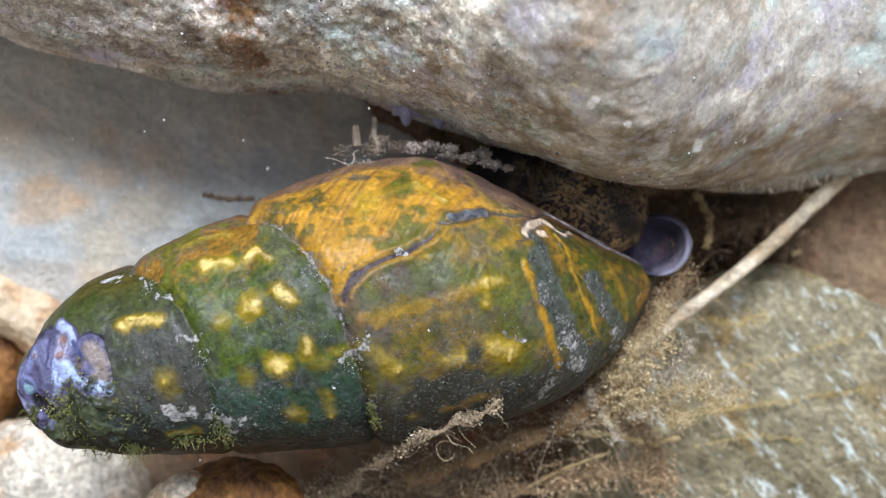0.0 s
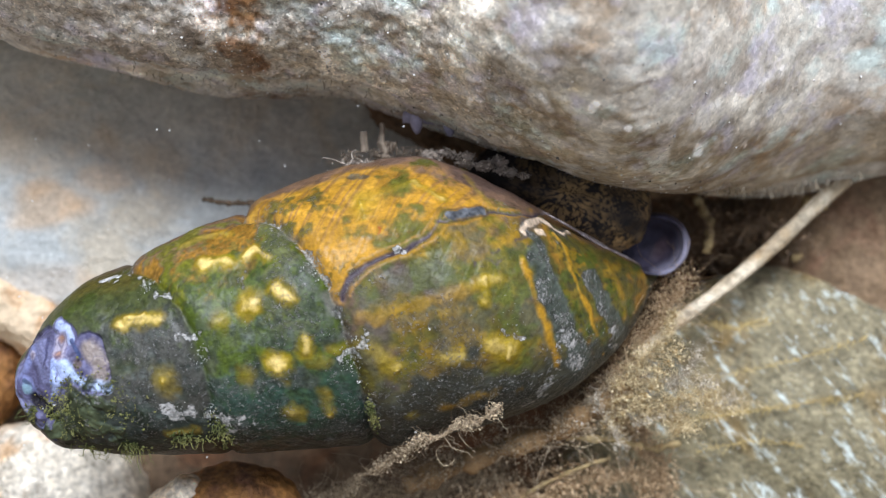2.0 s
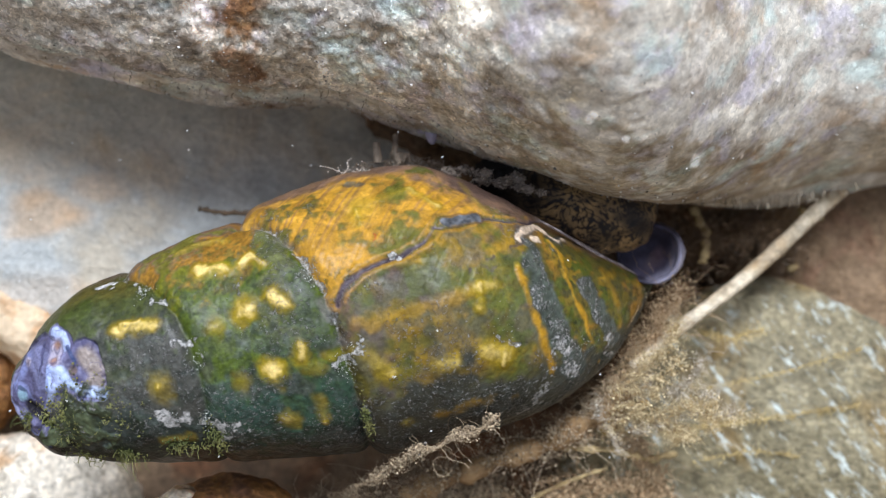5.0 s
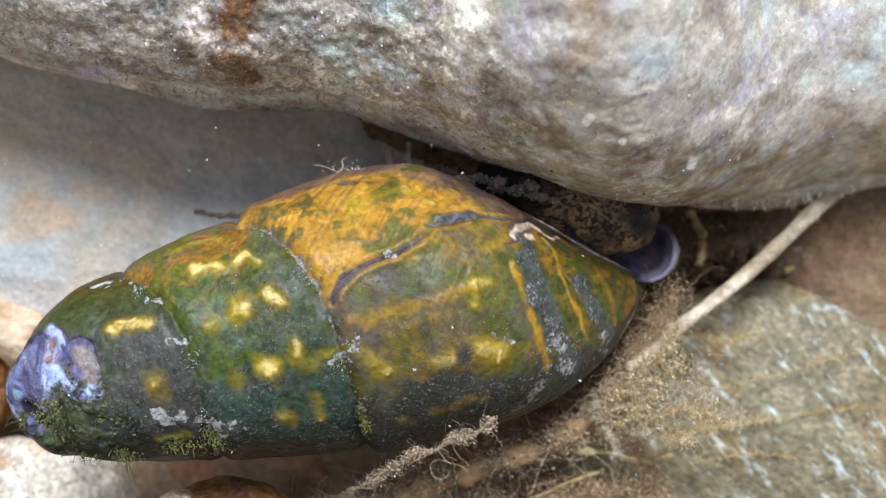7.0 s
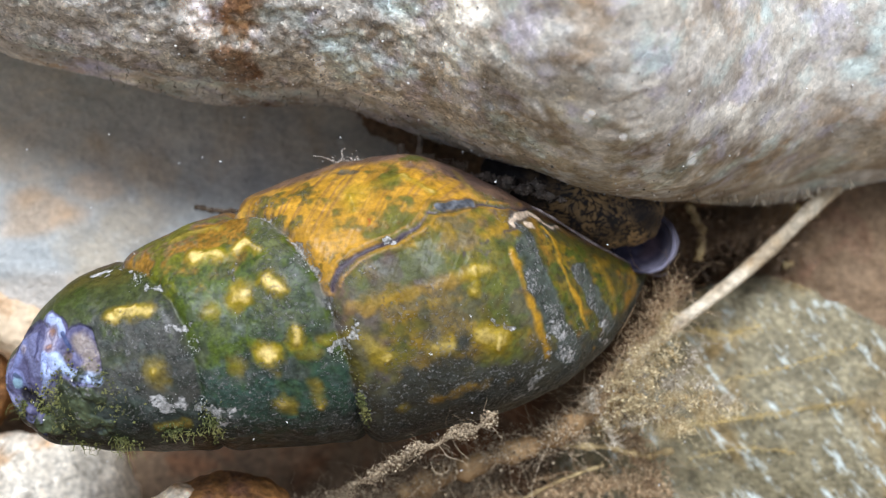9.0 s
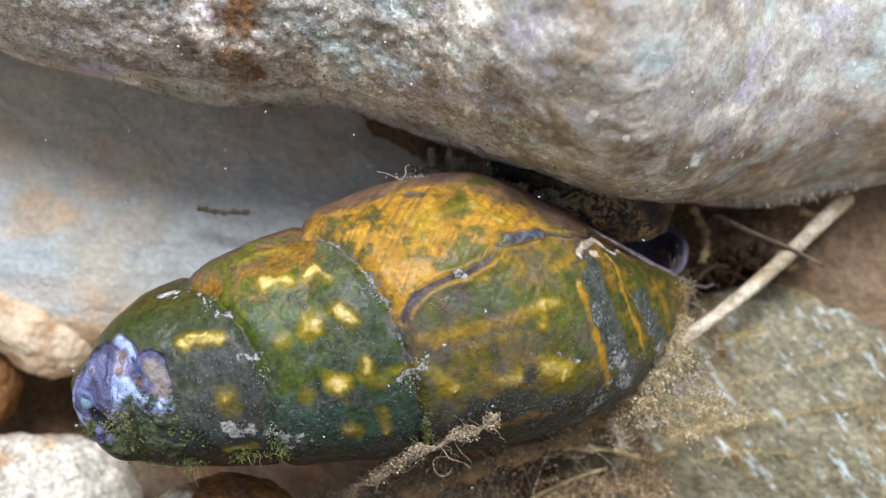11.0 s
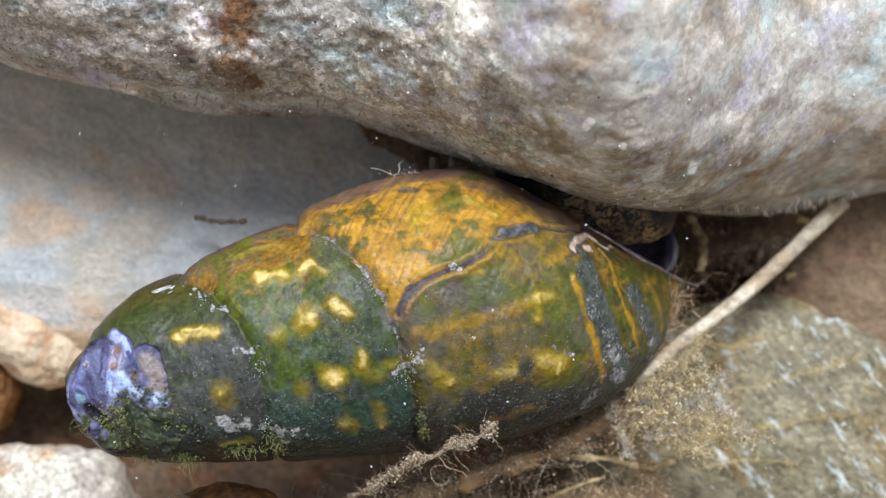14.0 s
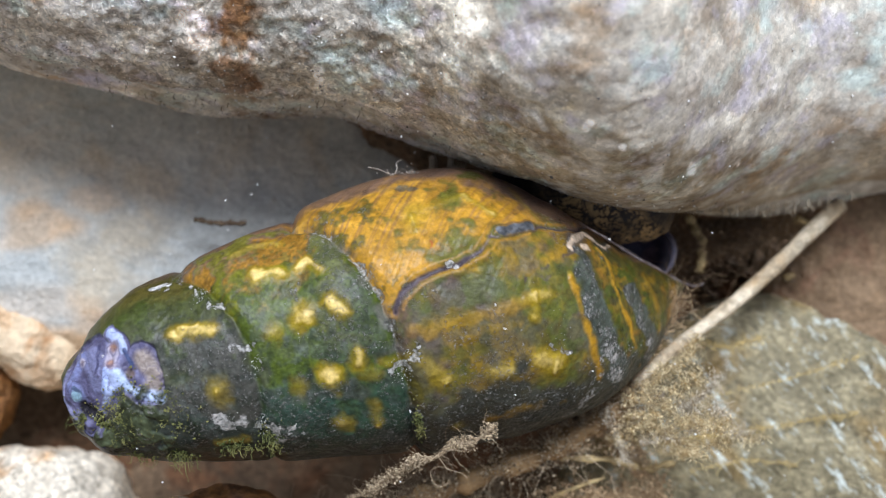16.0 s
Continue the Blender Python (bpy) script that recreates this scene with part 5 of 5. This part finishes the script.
frond_ob = new("algae_clump")
tagged(frond_ob, "fluffy ochre algae clump full of pale silt, beside the shell", "algae")
frond_ob.matrix_basis = BANK @ Matrix.Translation(Vector(FROND_AT) * MM)


def frond(a, c, n, s):
    """One fluffy branch of fine algae full of silt."""
    b = Bits()
    n = int(1.6 * n)
    line = wander(rng, a, c, 8, 0.3) - np.array(FROND_AT)
    t = rng.uniform(0, 1, n)
    p = np.stack([np.interp(t, np.linspace(0, 1, 8), line[:, i]) for i in range(3)], -1) + rng.normal(size=(n, 3)) * s * rng.uniform(0.3, 1.1, (n, 1))
    p = p[lumps(p + 40, 0.55) + 0.5 * lumps(p + 80, 0.25) > -0.12]  # in clumps, with gaps
    b.grains(p, 0.012 + 0.08 * rng.uniform(0, 1, len(p)) ** 4, rng)
    for i in range(110):
        q = p[i]
        b.hair(wander(rng, q, q + rng.normal(size=3) * 0.42 + np.array((0.1, 0.2, 0.1)), 6, 0.2), 0.014, 0.006, 3)
    part("frond", b.mesh("frond", PALE_SILT if s < 0.2 else FLUFF), frond_ob)


for a, c, n, s in (((11.87, -10.15, -3), (14.32, -5.68, -1.5), 3000, 0.40), ((12.23, -9.97, -3), (16.53, -8.65, -1), 3000, 0.38), ((10.17, -11.39, -4), (13.15, -7.15, -2), 2800, 0.46),
                   ((12.59, -10.52, -3), (15.85, -11.10, -2), 1300, 0.30), ((14.20, -8.01, -2.0), (15.95, -4.42, -0.8), 900, 0.14), ((12.4, -7.6, -2.0), (16.9, -7.9, -1.6), 900, 0.18), ((9.4, -9.2, -2.5), (11.4, -12.6, -3.5), 700, 0.14), ((12.0, -10.9, -3.0), (18.4, -9.0, -2.6), 900, 0.19), ((10.77, -9.43, -3), (12.07, -6.07, -2), 1500, 0.30), ((13.32, -10.15, -3), (19.87, -9.06, -3), 1500, 0.30), ((11.65, -8.07, -4), (14.41, -3.65, -4), 1500, 0.35)):
    frond(a, c, n, s)


def rootlet(points, r, label="thin ochre rootlet lying on the stone", material=None):
    p = np.array(points, float)
    s = np.linspace(0, 1, len(p))
    t = np.linspace(0, 1, 44)
    q = np.stack([curve_through(t, list(zip(s, p[:, i]))) for i in range(3)], -1)
    q = q + min(0.10, 0.3 * r) * 0.6 * np.stack([np.sin(19 * t + p[0, 0]), np.sin(23 * t + p[0, 1]), np.sin(29 * t)], -1)
    b = Bits()
    b.hair(q, r * (1 + 0.25 * np.sin(33 * t + p[0, 0]) + 0.15 * np.sin(71 * t)), None, 8)
    thing("rootlet", b.mesh("rootlet", material or ROOT, True), BANK.copy(), label, "root", "rootlets round the snail")


rootlet([(-2.42, -15.46, -6), (2.46, -13.40, -5), (8.01, -11.28, -4.5), (12.91, -8.17, -5)], 0.72, "thick brown root under the shell", BROWN_ROOT)
rootlet([(8.16, -12.24, -6), (11.56, -12.43, -6), (14.00, -13.16, -7), (16.11, -12.93, -8)], 0.22)


def silt_thread(line, n, thick):
    b = silt_strand("silt_thread", line, n, thick, 0.07, OCHRE_SILT, rng, n // 6, 0)
    thing("silt_thread", b.mesh("silt_thread", YELLOW_SILT), BANK.copy(), "fine ochre thread of silt on the green stone", "silt thread", "silt threads on the stone")


silt_thread([(15.42, -11.65, -8.5), (19.66, -11.26, -10), (23.68, -10.77, -10.2), (29.72, -9.84, -10.4)], 1100, 0.22)
silt_thread([(18.04, -4.71, -9.8), (20.46, -5.19, -10), (22.89, -4.53, -10.2)], 600, 0.24)
silt_thread([(18.83, -8.66, -9.8), (24.48, -7.51, -10.2), (29.72, -5.94, -10.4)], 500, 0.16)
silt_thread([(17.64, -13.80, -9.8), (21.70, -13.07, -10.2), (25.33, -13.50, -10.4)], 380, 0.16)
rootlet([(18.10, 4.10, -12), (19.11, 2.07, -12), (18.69, 0.04, -11)], 0.28)
rootlet([(25.85, -0.38, -15), (29.53, 0.47, -16), (33.27, 0.68, -16)], 0.22)
rootlet([(26.40, 3.98, -14), (30.05, 2.98, -15), (33.35, 3.86, -16)], 0.25)
rootlet([(4.49, -17.00, -8), (8.31, -14.97, -7.5), (11.39, -13.82, -7.5)], 0.14, "thin grey rootlet in the silt")
rootlet([(-16.61, 3.76, -9), (-15.01, 3.48, -8.8), (-13.06, 3.48, -8.8)], 0.17, "short dark thread on the pale slab", BARK)


def silt_clump():
    """The lump of silt that the snail drags along."""
    b = Bits()
    for i in range(15):
        t = i / 14
        cx, cy, s, n = -2.9 + 5.4 * t + 0.35 * rng.normal(), 0.35 - 1.3 * t * t + 0.22 * rng.normal(), rng.uniform(0.32, 0.62), 420
        u = rng.normal(size=(n, 3))
        u /= np.linalg.norm(u, axis=1, keepdims=True)
        t = np.linspace(-1, 1, 9)
        b.hair(np.array((cx, cy, 0)) + np.stack([0.8 * s * t, 0 * t, 0 * t], -1), 0.55 * s * np.sqrt(1.01 - t * t), None, 10)
        rad = s * (0.85 + 0.6 * fbm(u * 2.0 + cx, 0.8, 3))[:, None]
        b.grains(np.array((cx, cy, 0)) + u * rad * np.array([1.0, 0.62, 0.62]) * rng.uniform(0.7, 1.12, (n, 1)), 0.025 + 0.07 * rng.uniform(0, 1, n) ** 3, rng)
    return b.mesh("silt_clump", GREY_SILT)


CLUMP_AT = (1.30, 5.78, 0)
clump_ob = thing("silt_clump", silt_clump(), BANK @ Matrix.Translation(Vector(CLUMP_AT) * MM), "grey crumbly lump of silt dragged along on the snail", "silt clump")


def stuck_stick():
    b = Bits()
    t = np.linspace(0, 1, 14)[:, None]
    b.hair(np.array((0.2, -1.6, 0)) * (1 - t) + np.array((-0.05, 0.55, 0)) * t + 0.08 * np.sin(9 * t), 0.24, 0.17, 7)
    b.hair(np.array((-1.1, -1.2, -0.4)) * (1 - t) + np.array((-1.2, 0.1, -0.5)) * t, 0.30, 0.25, 7)
    for cx, cy, r, n in ((0.35, -0.9, 0.30, 500), (0.0, -1.4, 0.35, 300), (-2.0, -1.5, 0.28, 240), (1.6, -1.25, 0.30, 260), (2.6, -1.35, 0.25, 200)):
        b.grains(np.array((cx, cy, 0)) + np.clip(rng.normal(size=(n, 3)), -1.7, 1.7) * r * np.array([1.2, 0.7, 0.8]), 0.025 + 0.06 * rng.uniform(0, 1, n) ** 2, rng)
    return b.mesh("broken_stick", DRAB)


STICK_AT = (-4.36, 7.71, -1.5)
stick_ob = thing("broken_stick", stuck_stick(), BANK @ Matrix.Translation(Vector(STICK_AT) * MM), "small brown sticks and silt behind the shell", "twig")


def dark_twig():
    b = Bits()
    b.hair(wander(rng, (-3.9, 1.5, 0), (3.9, -1.5, 0), 16, 0.15), 0.20, 0.13, 6)
    return b.mesh("dark_twig", BARK, True)


TWIG_AT = (22.88, 1.59, -8)
twig_ob = thing("dark_twig", dark_twig(), BANK @ pose(0.020, 0.0075, -0.011, 0, 0, 20), "thin dark twig stirred up by the snail", "twig")


def edge_fuzz():
    """Short algae threads along the lower edge of the boulder."""
    r = np.random.default_rng(21)
    b = Bits()
    for _ in range(600):
        x = r.uniform(-27, 29)
        y = float(curve_through(np.array(x), [(-28.2, 13.7), (-19.2, 11.3), (-12, 10.2), (-6.6, 10.3), (-3, 9.1), (3.1, 6.9), (7.8, 5.6), (15, 4.3), (22.2, 4.0), (28.2, 5.0)])) + r.uniform(0.0, 0.7)
        if x < 12 and r.uniform() < 0.80:
            continue
        p0 = np.array((x, y, r.uniform(-4, 0.5) - 6.5 * float(smooth(9, 26, x))))
        b.hair(wander(r, p0, p0 + np.array((r.normal() * 0.12, -r.uniform(0.15, 0.6), r.normal() * 0.2)), 4, 0.06), 0.035, 0.012, 3)
    thing("edge_algae", b.mesh("edge_algae", EDGE_ALGAE), BANK.copy(), "short brownish algae threads along the boulder's lower edge", "algae", "", "stuff")


edge_fuzz()


# ---- specks that drift in the water ----
specks = []
r = np.random.default_rng(33)
for i in range(64):
    b = Bits()
    b.grains(r.normal(size=(3, 3)) * 0.03, r.uniform(0.03, 0.06, 3), r)
    at = (r.uniform(-26, 4), r.uniform(-14, 8), r.uniform(-5, 9)) if i < 20 or i > 25 else (r.uniform(5, 26), r.uniform(-14, 3), r.uniform(-3, 6))
    s = thing("speck", b.mesh("speck", SPECK), BANK @ pose(at[0] * MM, at[1] * MM, at[2] * MM), "tiny pale speck adrift in the water", "speck", "specks in the water")
    specks.append((s, at, (r.uniform(0.2, 1.0), r.uniform(-0.5, 0.4), r.uniform(-0.2, 0.2))))

# ---- what moves ----
BODY_DRIFT = [(0, 0.00, 0.00), (0.5, 0.05, 0.10), (1, 0.07, 0.12), (1.5, 0.12, 0.31), (2, 0.15, 0.40), (2.5, 0.22, 0.55), (3, 0.30, 0.63), (3.5, 0.40, 0.74), (4, 0.50, 0.90), (6.5, 1.13, 1.18), (7, 1.20, 1.17), (7.5, 1.31, 1.18), (8, 1.46, 1.23), (8.5, 1.54, 1.27), (9, 1.55, 1.26), (11.5, 2.15, 1.69), (12.5, 2.35, 2.13), (14, 2.46, 2.15), (16, 2.37, 2.30)]
FOOT_DRIFT = [(0, 0.00, 0.00), (1, 0.26, -0.06), (2, 0.65, -0.20), (2.5, 0.84, -0.33), (3, 1.03, -0.53), (4, 1.32, -0.48), (6.5, 2.79, 0.05), (7, 3.06, 0.04), (8, 3.32, 0.06), (9, 3.52, 0.11), (12, 5.40, -0.04), (16, 5.52, 0.29)]
CLUMP_DRIFT = [(0, 0.00, 0.00), (0.5, 0.21, -0.02), (1, 0.50, -0.09), (1.5, 0.78, -0.18), (2, 1.01, -0.19), (2.5, 1.23, -0.24), (3, 1.47, -0.25), (3.5, 1.72, -0.31), (4, 1.89, -0.38), (6.5, 3.20, -0.80), (7, 3.45, -0.86), (7.5, 3.64, -0.85), (8, 3.77, -0.97), (8.5, 3.91, -1.05), (9, 3.93, -1.04), (11.3, 5.03, -1.42), (12, 5.67, -1.51), (16, 5.77, -1.20)]
STICK_DRIFT = [(0, 0.00, 0.00), (1, 0.22, -0.06), (2, 0.46, -0.06), (2.5, 0.65, -0.01), (3, 0.73, -0.06), (4, 1.01, 0.07), (6.5, 2.29, -0.30), (7, 2.54, -0.32), (8, 2.98, -0.37), (9, 3.24, -0.18), (11.3, 5.12, -0.33), (16, 5.35, -0.04)]
STRAW_DRIFT = [(0, 0.00, 0.00), (0.5, 0.04, 0.13), (1, 0.08, 0.07), (1.5, 0.04, 0.10), (2, -0.03, 0.08), (2.5, -0.02, 0.07), (3, 0.00, 0.09), (3.5, 0.04, 0.07), (4, 0.04, 0.12), (6.5, -0.12, 0.06), (7, -0.10, 0.10), (7.5, -0.09, 0.13), (8, -0.05, 0.11), (8.5, -0.14, 0.10), (9, -0.06, 0.07), (11.5, 0.52, -0.65), (12, 0.44, -0.57), (12.5, 0.33, -0.35), (13, 0.31, -0.41), (13.5, 0.33, -0.38), (14, 0.29, -0.33), (14.5, 0.27, -0.45), (15, 0.30, -0.43), (15.5, 0.29, -0.41), (16, 0.18, -0.44)]
SLAB_DRIFT = [(0, 0.00, 0.00), (0.5, -0.08, 0.16), (1, -0.03, 0.08), (1.5, -0.10, 0.12), (2, -0.10, 0.10), (2.5, -0.14, 0.16), (3, -0.18, 0.11), (3.5, -0.15, 0.01), (4, -0.14, 0.08), (6.5, -0.28, 0.01), (7, -0.27, -0.02), (7.5, -0.31, 0.07), (8, -0.32, 0.04), (8.5, -0.29, -0.03), (9, -0.20, -0.07), (11.5, -0.10, -0.48), (12, -0.06, -0.52), (12.5, -0.14, -0.46), (13, -0.16, -0.54), (13.5, -0.20, -0.49), (14, -0.20, -0.50), (14.5, -0.14, -0.53), (15, -0.11, -0.50), (15.5, -0.18, -0.47), (16, -0.24, -0.51)]
FROND_DRIFT = [(0, 0, 0), (1.5, 0.5, -0.1), (3.5, 1.2, 0.1), (4.2, 1.1, 0), (6.3, 1.5, 0.3), (7, 1.4, 0.1), (8, 0.9, 0.5), (9.2, 1.0, 0.4), (11.3, 2.0, 0.4), (12, 2.6, 0.2), (12.5, 3.1, 0.2), (13, 2.5, -0.3), (14, 3.3, 0.2), (14.5, 2.2, -0.2), (15, 2.4, 0.0), (16, 2.8, 0.0)]


def at_time(table, t):
    ts, xs, ys = zip(*table)
    return float(np.interp(t, ts, xs)), float(np.interp(t, ts, ys))


def drifting(table, place, turn=(0, 0, 0), fall=0.0):
    """Rows of a thing that drifts over the bank from its first place."""
    return [(t, BANK @ pose((place[0] + x) * MM, (place[1] + y) * MM, (place[2] + fall * t) * MM, *turn)) for t, x, y in table]


def riding(table, place, turn):
    """Rows of a part of the snail that creeps on over the bank while the shell goes its own way."""
    rows = []
    for t, m in SNAIL_ROWS:
        x, y = at_time(table, t)
        rows.append((t, m.inverted() @ BANK @ pose(place[0] + x * MM, place[1] + y * MM, place[2], *turn)))
    return rows


def motions():
    walk(snail, SNAIL_ROWS)
    walk(body, riding(BODY_DRIFT, BODY_AT, (0, 0, -14)))
    walk(lobe, [(t, HOME @ pose(LOBE_AT[0] - 0.0022 * g, LOBE_AT[1] + 0.0002 * g, LOBE_AT[2] - 0.0028 * g, 8, -15, 0)) for t, g in ((0, 0), (9.2, 0), (10.5, 0.8), (11.5, 1.0), (16, 1.0))])
    walk(foot, riding(FOOT_DRIFT, FOOT_AT, (0, 0, 0)))
    walk(clump_ob, drifting(CLUMP_DRIFT, CLUMP_AT, (0, 0, 0), -0.22))
    walk(stick_ob, drifting(STICK_DRIFT, STICK_AT, (0, 0, 0), -0.22))
    walk(straw_ob, drifting(STRAW_DRIFT, (0, 0, 0)))
    walk(green_slab, [(t, BANK @ pose(SLAB_AT[0] + x * MM, SLAB_AT[1] + y * MM, SLAB_AT[2], *SLAB_TURN)) for t, x, y in SLAB_DRIFT])
    walk(frond_ob, [(t, BANK @ pose((FROND_AT[0] + 0.5 * x) * MM, (FROND_AT[1] + y) * MM, FROND_AT[2] * MM, 0, 0, -4 * x)) for t, x, y in FROND_DRIFT])
    walk(twig_ob, [(0, BANK @ pose(0.020, 0.0075, -0.011, 0, 0, 20)), (9.2, BANK @ pose(0.020, 0.0075, -0.011, 0, 0, 20)), (11.0, BANK @ pose(TWIG_AT[0] * MM, TWIG_AT[1] * MM, -0.009, 0, 0, -4)),
                   (11.3, BANK @ pose(TWIG_AT[0] * MM, TWIG_AT[1] * MM, -0.0085, 0, 0, 0)), (11.6, BANK @ pose(0.0212, 0.0034, -0.009, 0, 0, 12)), (12.0, BANK @ pose(0.020, 0.0070, -0.011, 0, 0, 20)),
                   (16, BANK @ pose(0.020, 0.0075, -0.011, 0, 0, 20))])
    for s, at, way in specks:
        rows = []
        for t in (0, 4, 8, 12, 16):
            u = t - 8
            rows.append((t, BANK @ pose((at[0] + way[0] * u + 0.5 * math.sin(t + at[0])) * MM, (at[1] + way[1] * u) * MM, (at[2] + way[2] * u) * MM, 10 * t % 80, 0, 0)))
        walk(s, rows)


motions()
